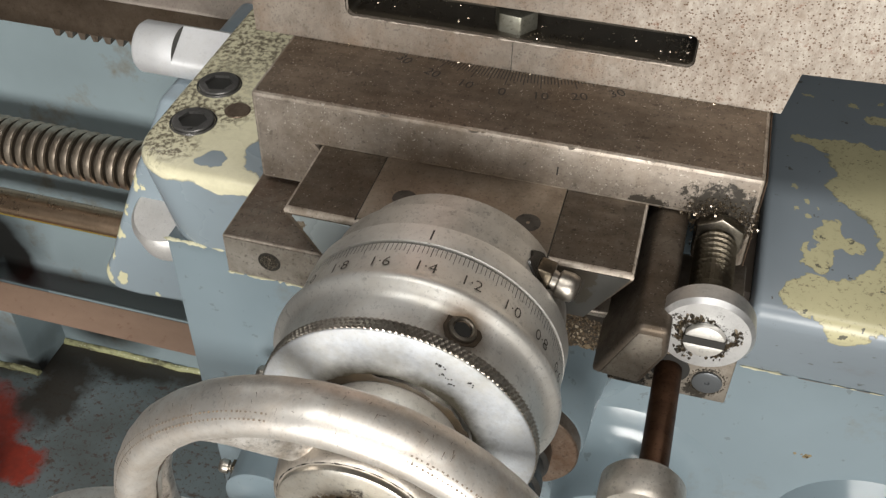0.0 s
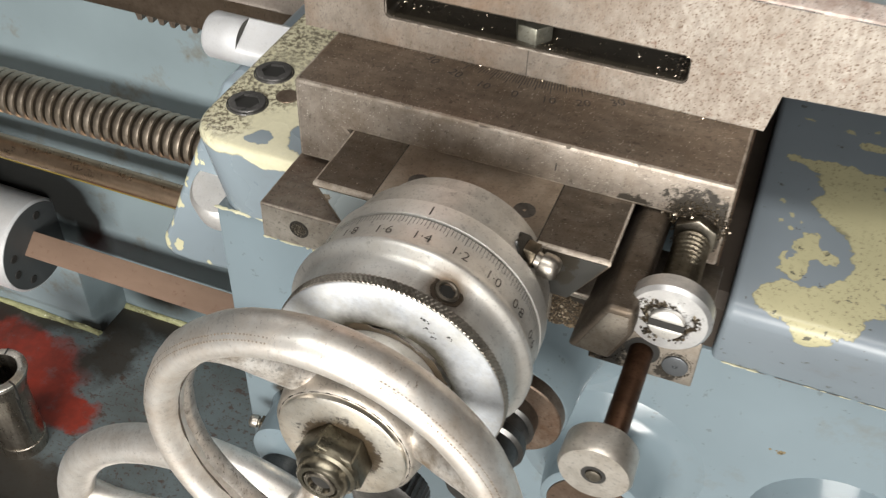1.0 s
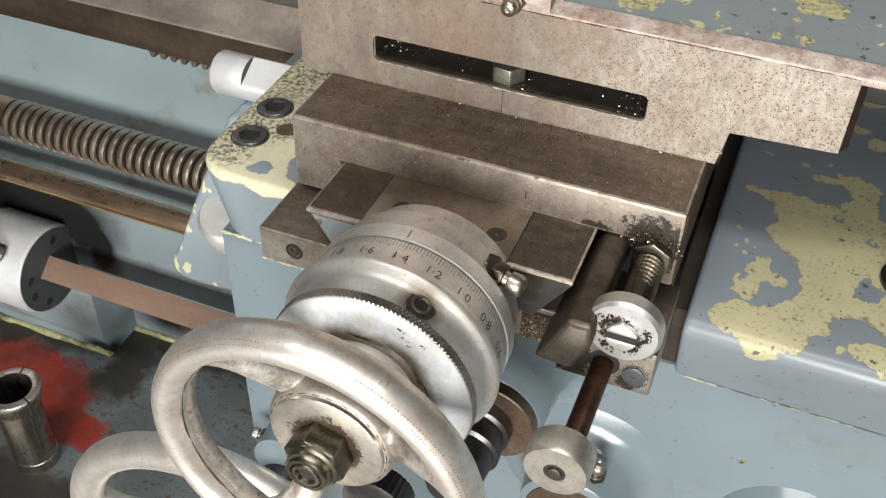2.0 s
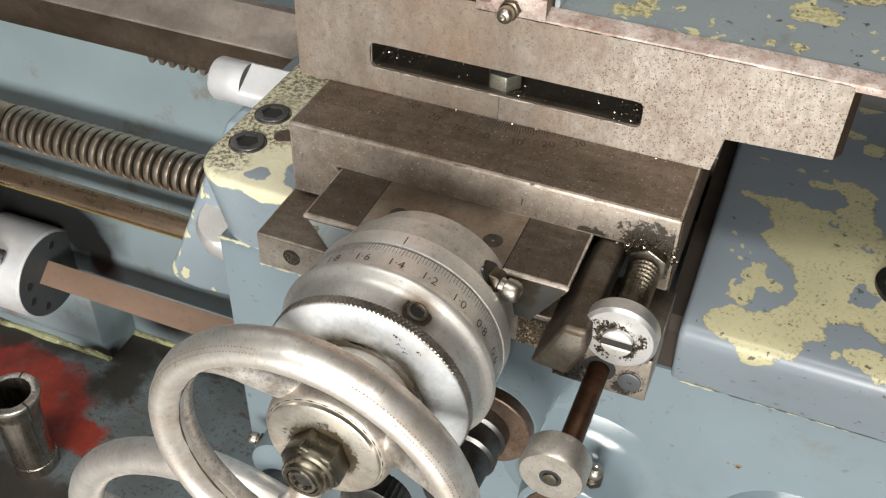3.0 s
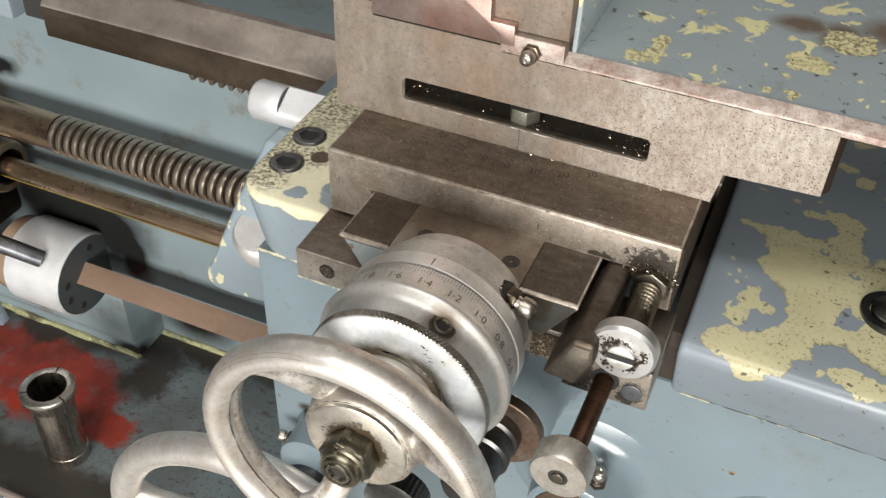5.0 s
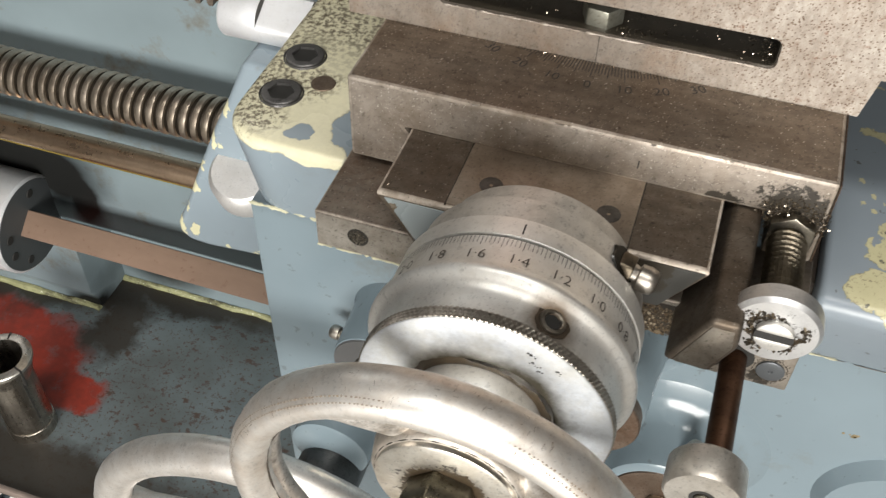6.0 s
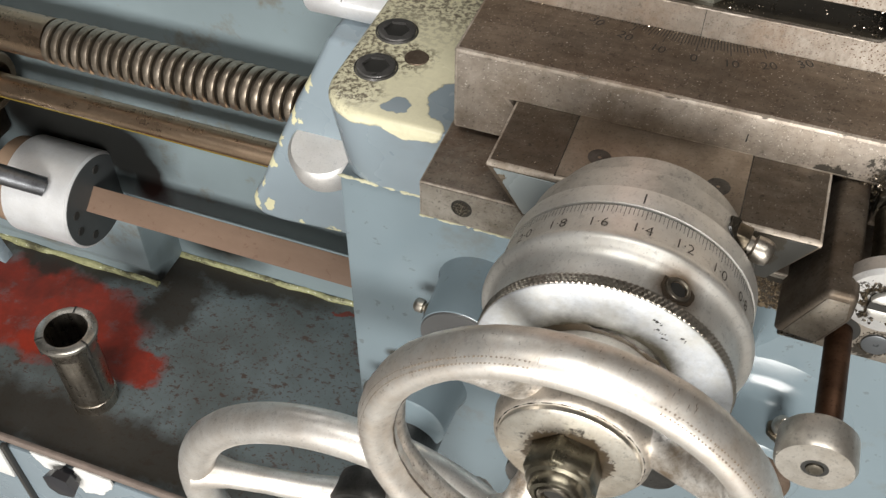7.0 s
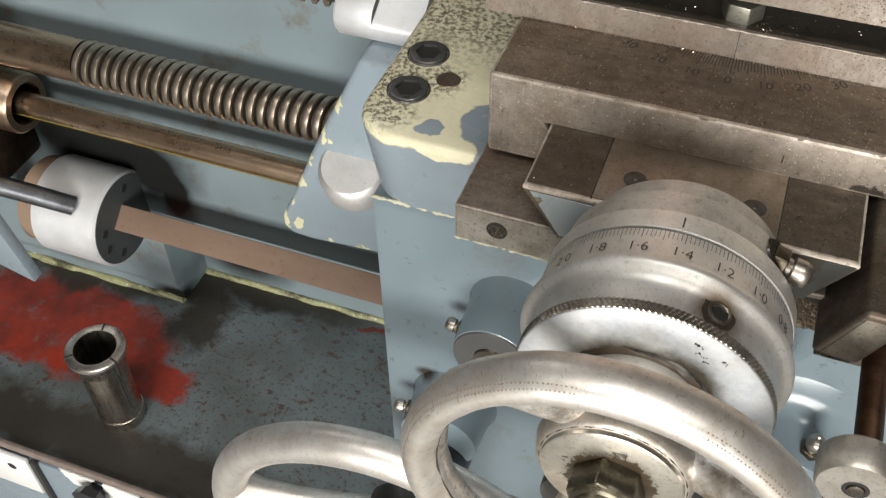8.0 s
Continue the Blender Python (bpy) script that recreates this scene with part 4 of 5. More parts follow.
prism(bm, [(1.8965, 0.3315), (1.923, 0.375), (1.923, 0.55), (1.8965, 0.55)], "z", 0.156, 0.434, 0.002)
part("plate_end", bm, metal("rusty_plate_end", (0.15, 0.105, 0.075), (0.08, 0.055, 0.04), 0.5, (1, 1, 1), 120, (0.2, 0.12, 0.07), 0.5, 0.4), comp, "rust-dark bevelled end of the front")
bm = B()
box(bm, -0.13, 1.49, 0.562, 2.4, 0.002, 0.43)
box(bm, 1.48, 1.88, 0.562, 2.4, 0.16, 0.43)
part("swivel_base", bm, STEEL, comp)
CH = (0.9, 0.8, 0)
OILY = [((1.62, 1.04, 0.475), (0.16, 0.10, 0.2)), ((1.80, 1.0, 0.475), (0.14, 0.16, 0.2)), ((2.1, 1.1, 0.475), (0.3, 0.2, 0.2))]
TOPP = paint("casting_paint_chipped", oil=OILY, blob_colour=(0.13, 0.095, 0.07), base=(0.275, 0.318, 0.332), home=CH, wobble=0.014, edge_noise=150, specks=0.8, fleck=560, dirt=0.8, pocks=0.9,
             patches=[((1.12, 0.50, 0.45), (0.07, 0.04, 0.2)), ((1.17, 0.58, 0.45), (0.05, 0.09, 0.2)), ((1.60, 0.46, 0.45), (0.035, 0.022, 0.1)), ((1.70, 0.47, 0.45), (0.04, 0.035, 0.1)), ((1.63, 0.60, 0.45), (0.025, 0.022, 0.1)), ((1.40, 0.52, 0.45), (0.014, 0.014, 0.1)), ((1.72, 0.72, 0.45), (0.10, 0.07, 0.1)), ((1.34, 0.85, 0.45), (0.05, 0.035, 0.1)), ((1.45, 0.95, 0.45), (0.06, 0.03, 0.1)), ((1.25, 0.95, 0.45), (0.02, 0.03, 0.1)), ((1.85, 0.95, 0.45), (0.12, 0.1, 0.1))], chips=0.06)
bm = B()
prism(bm, [(0.385, 0.455), (0.40, 0.462), (2.4, 0.50), (2.4, 0.42), (0.385, 0.42)], "x", 0.87, 3.2, 0.01)
part("top_casting", bm, TOPP, comp, "chipped grey-blue painted top")
bm = B()
prism(bm, [(0.332, 0.4372), (0.3335, 0.444), (0.345, 0.4505), (0.401, 0.4655), (0.401, 0.42), (0.332, 0.42)], "x", 0.86, 3.2)
prism(bm, [(0.3265, 0.4395), (0.3265, 0.518), (0.331, 0.519), (0.331, 0.4385)], "x", 0.605, 0.862, 0.001)
part("bare_edge", bm, metal("bare_scuffed_edge", (0.74, 0.665, 0.615), (0.42, 0.335, 0.29), 0.6, (1, 1, 1), 260, (0.24, 0.13, 0.09), 0.8, 0.9, spots=0.6, met=0.45, blot=120), comp, "bare scuffed metal edge")
part("crack_line", bead(B(), (0.605, 0.3298, 0.4365), (1.89, 0.3298, 0.4365), 0.0022, 14, 0.25, 0.02), GREASE, comp, "dark joint above the front plate")
part("slot_lip", bead(bead(B(), (0.20, 0.3295, 0.1035), (1.20, 0.3295, 0.1035), 0.0042, 15, 0.12, 0.01), (0.19, 0.3295, 0.115), (0.19, 0.3295, 0.205), 0.004, 16, 0.1, 0.01), WORN, plate, "bright worn lip of the slot")
bm = B()
prism(bm, [(0.40, 0.46), (0.41, 0.60), (0.415, 0.9), (2.4, 0.9), (2.4, 0.46)], "x", 0.868, 0.89, 0.008)
part("shoulder", bm, TOPP, comp)
bm = B()
box(bm, -0.13, 0.865, 0.36, 2.4, 0.523, 0.9, 0.004)
part("upper_block", bm, PITTED, comp)
bm = B()
prism(bm, [(0.05, 0.475), (0.66, 0.475), (0.66, 0.56), (0.56, 0.56), (0.56, 0.9), (0.05, 0.9)], "y", 0.318, 0.357, 0.003)
part("cover_plate", bm, metal("pinkish_scuffed_steel", (0.55, 0.45, 0.41), (0.40, 0.31, 0.27), 0.45, (1, 1, 1), 60, (0.45, 0.12, 0.07), 0.35), comp, "pinkish scuffed steel plate")
bm = B()
box(bm, 0.05, 0.665, 0.3295, 0.36, 0.462, 0.476)
part("gap_line", bm, GREASE, comp, "oily gap", 0)
grease_nipple(comp, (0.735, 0.335, 0.465), (0, -1, 0.05), 1.1)
bm = B()
prism(bm, [(0.7105, 0.004), (0.7125, 0.004), (0.7135, 0.102), (0.7115, 0.102)], "y", 0.3288, 0.334)
part("index_line", bm, INK, plate, "engraved index line", 0)
# dark floor and lining carry the slot's inner shade as well as oil
bm = B()
box(bm, 0.17, 1.26, 0.34, 0.56, 0.088, 0.1035)
part("slot_floor", bm, GREASE, plate, "oily slot floor, black for the slot's shade")
bm = B()
holed(bm, rounded(0.176, 1.253, 0.097, 0.217, 0.03), rounded(0.188, 1.241, 0.106, 0.206, 0.022), "y", 0.345, 0.54)
box(bm, 0.18, 1.25, 0.50, 0.55, 0.10, 0.215)
part("slot_lining", bm, plain("oily_shaded_slot", (0.060, 0.050, 0.036), 0.35, 0, 0.45, 180), plate, "oily slot walls, darkened for the slot's shade")
bm = B()
prism(bm, hexagon(0.70, 0.425, 0.12, -8), "z", 0.1, 0.166, 0.005)
part("clamp_bolt", bm, metal("grey_bolt_steel", (0.46, 0.455, 0.39), (0.26, 0.255, 0.205), 0.38, (1, 1, 1), 140, (0.10, 0.08, 0.05), 0.6, met=0.85), comp, "hexagon clamp bolt head in the slot")

# ---- dial and handwheel ----
AX, AZ = 0.71, -0.30
READING = 1.43    # what the dial shows at the index
dial = thing("graduated_dial", (AX, -0.6, AZ - 0.36), "satin chromed graduated feed dial with knurled rim", "dial")


def on_dial(deg, r, y):
    """A point round the dial, deg from the top towards the right."""
    return Vector((AX + r * math.sin(radians(deg)), y, AZ + r * math.cos(radians(deg))))


bm = B()
lathe(bm, [(-0.28, 0.29), (-0.372, 0.29), (-0.375, 0.328), (-0.379, 0.334), (-0.482, 0.336)], "y", (AX, AZ), 120)
part("rear_sleeve", bm, metal("dull_satin_steel", (0.70, 0.68, 0.64), (0.60, 0.58, 0.54), 0.5, (1, 1, 1), 50, (0.48, 0.42, 0.34), 0.4, 0.1, spots=0.35, met=0.85), dial, "dull satin sleeve behind the index ring")
bm = B()
lathe(bm, [(-0.480, 0.33), (-0.480, 0.352), (-0.484, 0.358), (-0.490, 0.36), (-0.5515, 0.361), (-0.553, 0.357)], "y", (AX, AZ), 120)
ring = part("index_ring", bm, BRIGHT, dial, "plain satin ring with index line", 22)
bm = B()
q = [on_dial(d, 0.3608, y) for d, y in ((-0.35, -0.553), (0.35, -0.553), (0.35, -0.503), (-0.35, -0.503))]
bm.faces.new([bm.verts.new(v) for v in q])
part("index_line", bm, INK, ring, "engraved black index line", 0)
bm = B()
lathe(bm, [(-0.552, 0.3515), (-0.562, 0.3515)], "y", (AX, AZ), 96)
part("oily_gap", bm, GREASE, dial, "thin black gap")
bm = B()
lathe(bm, [(-0.56, 0.34), (-0.56, 0.357), (-0.563, 0.36), (-0.655, 0.364), (-0.67, 0.372), (-0.683, 0.379), (-0.695, 0.379), (-0.704, 0.372), (-0.711, 0.360), (-0.722, 0.349), (-0.740, 0.342), (-0.795, 0.340), (-0.808, 0.342)], "y", (AX, AZ), 120)
G0 = on_dial(24, 0.3405, -0.757)
scale_ring = part("scale_ring", bm, metal("satin_ring_oil_stained", (0.82, 0.81, 0.78), (0.73, 0.72, 0.69), 0.48, (1, 1, 1), 50, (0.55, 0.48, 0.39), 0.4, 0.08, spots=0.25, mottle=0.2, met=0.85, home=(AX, -0.6, AZ - 0.36), ring=(tuple(G0), 0.045, 0.105, (0.15, 0.095, 0.05))), dial, "satin ring with engraved scale and flared lip")
bm = B()
for i in range(200):
    d = (READING - i * 0.02) * 90
    long = 0.052 if i % 10 == 0 else 0.038 if i % 5 == 0 else 0.027
    w = 0.11 if i % 10 else 0.15
    q = [on_dial(d + a, 0.3608 + (0.001 if y < -0.58 else 0), y) for a, y in ((-w, -0.564), (w, -0.564), (w, -0.564 - long), (-w, -0.564 - long))]
    bm.faces.new([bm.verts.new(v) for v in q])
tagged(part("graduation_scale", bm, INK, scale_ring, "fine engraved black graduations", 0), kind="stuff")
for i in range(20):
    v = i * 0.2
    d0 = (READING - v) * 90
    bm = B()
    write_on(bm, ("%.1f" % v).replace(".", "\u00b7"), 0.045, lambda x, y, d0=d0: on_dial(d0 + math.degrees(x / 0.36), 0.3655, -0.636 + y))
    part("engraved_number", bm, FILL, scale_ring, "", 0)
bm = B()
KN = 300
rows = [(-0.804, 0.344)] + [(-0.8065 - 0.0054 * j, 0.347) for j in range(7)] + [(-0.8415, 0.344)]
rings = []
for j, (y, r) in enumerate(rows):
    rings.append([bm.verts.new(on_dial(360 * i / KN, r + (0.0048 if 0 < j < 8 and (i + (j // 2)) % 2 == 0 else 0), y)) for i in range(KN)])
for j in range(len(rings) - 1):
    for i in range(KN):
        bm.faces.new((rings[j][i], rings[j][(i + 1) % KN], rings[j + 1][(i + 1) % KN], rings[j + 1][i]))
part("knurled_rim", bm, metal("dirty_knurled_steel", (0.62, 0.58, 0.52), (0.36, 0.32, 0.27), 0.36, (1, 1, 1), 300), dial, "diamond knurled rim", 15)
bm = B()
lathe(bm, [(-0.839, 0.3475), (-0.842, 0.347), (-0.845, 0.343), (-0.845, 0.205), (-0.84, 0.195), (-0.83, 0.19)], "y", (AX, AZ), 96, False)
face = part("front_disc", bm, metal("bright_turned_face", (0.74, 0.77, 0.81), (0.67, 0.70, 0.74), 0.58, (1, 1, 1), 50, (0.52, 0.47, 0.36), 0.5, 0.05, home=(AX, -0.6, AZ - 0.36), spots=0.1, ring=((AX, -0.845, AZ), 0.225, 0.305, (0.080, 0.062, 0.026))), dial, "bright turned disc face with oily ring")
tan = face.data.materials[0].node_tree.nodes.new("ShaderNodeTangent")
tan.direction_type, tan.axis = "RADIAL", "Y"
bsdf = face.data.materials[0].node_tree.nodes["Principled BSDF"]
bsdf.inputs["Anisotropic"].default_value = 0.3
face.data.materials[0].node_tree.links.new(tan.outputs[0], bsdf.inputs["Tangent"])
bm = B()
random.seed(5)
for d, r, n in ((20, 0.30, 5), (24, 0.275, 6), (36, 0.30, 4), (31, 0.262, 3)):
    for k_ in range(n):
        p = on_dial(d + k_ * 1.1 + random.uniform(-0.4, 0.4), r + random.uniform(-0.004, 0.004), -0.846)
        w = random.uniform(0.001, 0.0035)
        prism(bm, [(p.x - w, p.z - w * 0.8), (p.x + w, p.z - w), (p.x + w * 1.6, p.z + w * 0.6), (p.x - w * 0.3, p.z + w)], "y", -0.8462, -0.8445)
part("stamp", bm, INK, face, "small dark stamp marks", 0)
# grub screw in the lip
p = on_dial(24, 0.3405, -0.757)
bm = B()
lathe(bm, [(-0.012, 0.036), (0.003, 0.036), (0.0085, 0.0335), (0.0100, 0.0265), (0.0070, 0.0235), (0.0010, 0.023), (0.0010, 0.001)], "z", (0, 0), 28, False)
bmesh.ops.transform(bm, matrix=Matrix.Translation(p) @ (p - Vector((AX, p.y, AZ))).to_track_quat("Z", "Y").to_matrix().to_4x4(), verts=bm.verts)
grub = part("grub_screw", bm, metal("worn_grub_steel", (0.46, 0.42, 0.36), (0.24, 0.21, 0.17), 0.36), scale_ring, "dull socket grub screw")
bm = B()
prism(bm, hexagon(0, 0, 0.040), "z", 0.0005, 0.0030)
bmesh.ops.transform(bm, matrix=Matrix.Translation(p) @ (p - Vector((AX, p.y, AZ))).to_track_quat("Z", "Y").to_matrix().to_4x4(), verts=bm.verts)
HOME[grub] = HOME[scale_ring]
part("grub_socket", bm, INK, scale_ring, "black hexagon socket")
bm = B()
lathe(bm, [(-0.014, 0.0475), (0.0012, 0.0465), (0.0022, 0.0370)], "z", (0, 0), 40, False, lambda a, r, t: r * (1 + (0.05 * math.sin(3 * t) + 0.03 * math.sin(8 * t) if r > 0.04 else 0)))
bmesh.ops.transform(bm, matrix=Matrix.Translation(p) @ (p - Vector((AX, p.y, AZ))).to_track_quat("Z", "Y").to_matrix().to_4x4(), verts=bm.verts)
part("rust_ring", bm, plain("dark_rust_crust", (0.070, 0.046, 0.026), 0.55, 0, 0.45, 500), scale_ring, "dark rusty ring round the grub screw")
bm = B()
lathe(bm, [(-0.0, 0.046), (0.002, 0.043)], "z", (0, 0), 28, True, lambda a, r, t: r * (1 + 0.10 * math.sin(3 * t) + 0.06 * math.sin(7 * t)))
p2 = on_dial(51, 0.333, -0.412)
bmesh.ops.transform(bm, matrix=Matrix.Translation(p2) @ (p2 - Vector((AX, p2.y, AZ))).to_track_quat("Z", "Y").to_matrix().to_4x4() @ Matrix.Diagonal((1, 1.3, 3, 1)), verts=bm.verts)
part("nipple_pocket", bm, GREASE, ring, "black oily pocket")
grease_nipple(dial, (0.954, -0.405, -0.112), (1, -0.12, -0.16), 1.42)

WX = AX - 0.013    # the wheel sits a little off the dial
wheel = thing("cross_slide_handwheel", (WX, -1.1, AZ), "worn polished aluminium handwheel with three spokes", "handwheel")
R, RY = 0.480, -1.185
random.seed(3)
bm = B()
tube_along(bm, [(WX + R * math.cos(2 * math.pi * i / 120), RY, AZ + R * math.sin(2 * math.pi * i / 120)) for i in range(120)], [(0.049 + 0.0012 * math.sin(i * 0.7) + 0.001 * math.sin(i * 1.9), 0.066) for i in range(120)], 24, True)
part("rim", bm, metal("worn_polished_rim", (0.94, 0.915, 0.88), (0.86, 0.825, 0.775), 0.42, (1, 1, 1), 60, (0.52, 0.42, 0.32), 0.7, 0.15, blot=60, spots=0.2, mottle=0.3, met=0.88, home=(WX, -1.1, AZ), ring=((WX, RY, AZ), 0.42, 0.475, (0.16, 0.11, 0.07))), wheel, "worn polished round rim")
bm = B()
tube_along(bm, [(WX + (R - 0.027) * math.cos(2 * math.pi * i / 120), RY + 0.034, AZ + (R - 0.027) * math.sin(2 * math.pi * i / 120)) for i in range(120)], [(0.029 + 0.002 * math.sin(i * 0.45) + 0.001 * math.sin(i * 1.3), 0.036) for i in range(120)], 18, True)
part("inner_web", bm, metal("dirty_cast_inner_rim", (0.80, 0.77, 0.73), (0.40, 0.34, 0.28), 0.36, (1, 1, 1), 60, (0.075, 0.05, 0.028), 1.0, 0.6, spots=0.7, met=0.8, blot=48), wheel, "dirty inner web of the rim")
bm = B()
for i in range(130):
    t = random.uniform(0.9, 3.4) if i % 3 else random.uniform(0, 6.283)
    e = radians(random.uniform(-30, 75))
    c_ = Vector((math.cos(t), 0, math.sin(t)))
    nrm = c_ * math.cos(e) - Vector((0, math.sin(e), 0))
    p = Vector((WX, RY, AZ)) + c_ * R + Vector((nrm.x * 0.0505, nrm.y * 0.0668, nrm.z * 0.0505))
    along = Vector((-math.sin(t), 0, math.cos(t)))
    across = nrm.cross(along).normalized()
    if random.random() < 0.7:
        along, across = across, along
    u_, w_ = along * random.uniform(0.002, 0.009) + across * random.uniform(-0.002, 0.002), across * random.uniform(0.0004, 0.0010)
    bm.faces.new([bm.verts.new(q) for q in (p - u_ - w_, p + u_ - w_ * 0.3, p + u_ + w_ * 0.3, p - u_ + w_)])
tagged(part("scratched_patina", bm, plain("dirty_scratch", (0.17, 0.12, 0.08), 0.6), wheel, "short dirty scratches on the rim", 0), kind="stuff")
bm = B()
lathe(bm, [(-0.80, 0.172), (-0.965, 0.172), (-0.97, 0.178), (-1.0, 0.205), (-1.04, 0.212), (-1.085, 0.202), (-1.095, 0.19)], "y", (WX, AZ), 64)
part("hub", bm, CAST, wheel, "cast aluminium hub")
part("sleeve", lathe(B(), [(-0.80, 0.174), (-0.95, 0.1745), (-0.953, 0.171)], "y", (WX, AZ), 64), BRIGHT, wheel, "bright turned sleeve behind the hub")
OILBROWN = plain("brown_oil_varnish", (0.075, 0.052, 0.028), 0.4, 0, 0.4, 200)
part("oil_ring", lathe(B(), [(-0.8470, 0.176), (-0.8475, 0.184), (-0.8462, 0.191), (-0.8447, 0.195)], "y", (WX, AZ), 160, False, lambda a, r, t: r + (0.006 * math.sin(3 * t + 1) + 0.003 * math.sin(11 * t) + 0.002 * math.sin(29 * t)) * (r > 0.19)), OILBROWN, wheel, "brown oil caked round the sleeve")
bm = B()
tube_along(bm, [(WX + 0.19 * math.cos(2 * math.pi * i / 72), -1.0935, AZ + 0.19 * math.sin(2 * math.pi * i / 72)) for i in range(72)], [0.0016 + 0.0005 * math.sin(i * 2.3) for i in range(72)], 6, True)
part("crack_line", bm, GREASE, wheel, "dark line round the washer")
bm = B()
for i in range(300):
    t = 2 * math.pi * i / 300 + random.uniform(-0.003, 0.003)
    if math.sin(t * 3) + 0.5 * math.sin(t * 7 + 1) < -0.6:
        continue
    for e_, off in ((44, 0.0), (58, 0.3)):
        e = radians(e_ + 1.6 * math.sin(t * 9 + off))
        c_ = Vector((math.cos(t + off * 0.02), 0, math.sin(t + off * 0.02)))
        nrm = c_ * math.cos(e) - Vector((0, math.sin(e), 0))
        p = Vector((WX, RY, AZ)) + c_ * R + Vector((nrm.x * 0.0500, nrm.y * 0.0668, nrm.z * 0.0500))
        u_ = Vector((-math.sin(t), 0, math.cos(t))) * random.uniform(0.0016, 0.0028)
        w_ = nrm.cross(u_).normalized() * random.uniform(0.0010, 0.0020)
        bm.faces.new([bm.verts.new(q) for q in (p - u_ - w_, p + u_ - w_, p + u_ + w_, p - u_ + w_)])
tagged(part("parting_line", bm, plain("brown_parting_line", (0.25, 0.19, 0.135), 0.6), wheel, "faint dotted casting line", 0), kind="stuff")
bm = B()
lathe(bm, [(-1.085, 0.186), (-1.108, 0.184), (-1.112, 0.178), (-1.112, 0.08)], "y", (WX, AZ), 64)
washer = part("washer", bm, metal("oil_stained_washer", (0.78, 0.76, 0.70), (0.66, 0.63, 0.57), 0.4, (1, 1, 1), 40, (0.35, 0.25, 0.13), 0.5, 0.1, [((WX, -1.11, AZ), (0.108, 0.05, 0.108))], (WX, -1.1, AZ), ring=((WX, -1.11, AZ), 0.1, 0.155, (0.16, 0.115, 0.06))), wheel, "pale washer with brown oil stain")
part("oil_stain", lathe(B(), [(-1.1122, 0.06), (-1.1135, 0.1), (-1.1125, 0.108), (-1.111, 0.111)], "y", (WX, AZ), 240, True, lambda a, r, t: r + (0.008 * math.sin(2 * t + 0.6) + 0.005 * math.sin(5 * t + 2) + 0.004 * math.sin(13 * t) + 0.003 * math.sin(29 * t + 1) + 0.003 * math.sin(53 * t)) * (r > 0.09)), OILBROWN, washer, "brown oil stain round the nut")
HANDLE = 252
for s_ in range(3):
    a = radians(HANDLE + 120 * s_)
    d = Vector((math.cos(a), 0, math.sin(a)))
    pts, rs = [], []
    for i in range(25):
        f = i / 24
        pts.append(Vector((WX, -0.998 - 0.152 * f - 0.008 * math.sin(math.pi * f), AZ)) + d * (0.13 + (R - 0.15) * f))
        w_ = 0.054 + 0.06 * max(0.0, (0.38 - f) / 0.38) ** 2 + 0.115 * max(0.0, (f - 0.60) / 0.40) ** 2.4 + 0.0015 * math.sin(i * 1.7 + s_)
        h_ = 0.044 + 0.012 * max(0.0, (0.35 - f) / 0.35) ** 2 + 0.008 * max(0.0, (f - 0.7) / 0.3) ** 2
        rs.append((w_, h_))
    part("spoke", tube_along(B(), pts, rs, 22), SPOKE, wheel, "stubby rounded dirty spoke flaring into the rim")
bm = B()
tube_along(bm, [(WX + (R - 0.0472) * math.cos(2 * math.pi * i / 120), RY - 0.013, AZ + (R - 0.0472) * math.sin(2 * math.pi * i / 120)) for i in range(120)], [0.0030 + 0.0010 * math.sin(i * 0.9) * math.sin(i * 0.37) for i in range(120)], 8, True)
part("dirt_seam", bm, plain("packed_brown_dirt", (0.07, 0.05, 0.032), 0.6, 0, 0.4, 200), wheel, "dark dirty seam round the inside of the rim")
a = radians(HANDLE)
hx, hz = WX + 0.43 * math.cos(a), AZ + 0.43 * math.sin(a)
bm = B()
lathe(bm, [(-1.08, 0.075), (-1.2, 0.085), (-1.225, 0.08), (-1.225, 0.05)], "y", (hx, hz), 32)
part("handle_boss", bm, POLISHED, wheel)
handle = part("handle", lathe(B(), [(-1.2, 0.056), (-1.36, 0.058), (-1.5, 0.05), (-1.75, 0.085), (-1.9, 0.09), (-1.95, 0.06)], "y", (hx, hz), 28), BRIGHT, wheel, "bright steel crank handle")
part("pin_hole", lathe(B(), [(hz + 0.05, 0.016), (hz + 0.0585, 0.016)], "z", (hx, -1.29), 14), INK, handle, "dark cross pin hole", 0)
bm = B()
prism(bm, hexagon(WX, AZ, 0.172, 45), "y", -1.192, -1.112, 0.007)
lathe(bm, [(-1.18, 0.089), (-1.199, 0.084), (-1.204, 0.074), (-1.226, 0.071), (-1.234, 0.063), (-1.234, 0.05), (-1.222, 0.046)], "y", (WX, AZ), 36, False)
nut = part("hex_nut", bm, metal("dark_greasy_nut", (0.30, 0.28, 0.225), (0.14, 0.13, 0.095), 0.28, (1, 1, 1), 80, (0.07, 0.055, 0.035), 0.6), wheel, "greasy hexagon nut")
bm = B()
threaded(bm, -1.2, -1.2215, 0.048, 0.004, 0.012, "y", (WX, AZ))
lathe(bm, [(-1.222, 0.047), (-1.233, 0.046), (-1.237, 0.042), (-1.237, 0.033), (-1.222, 0.029)], "y", (WX, AZ), 28, False)
part("stud_end", bm, NUTSTEEL, nut, "threaded stud end")
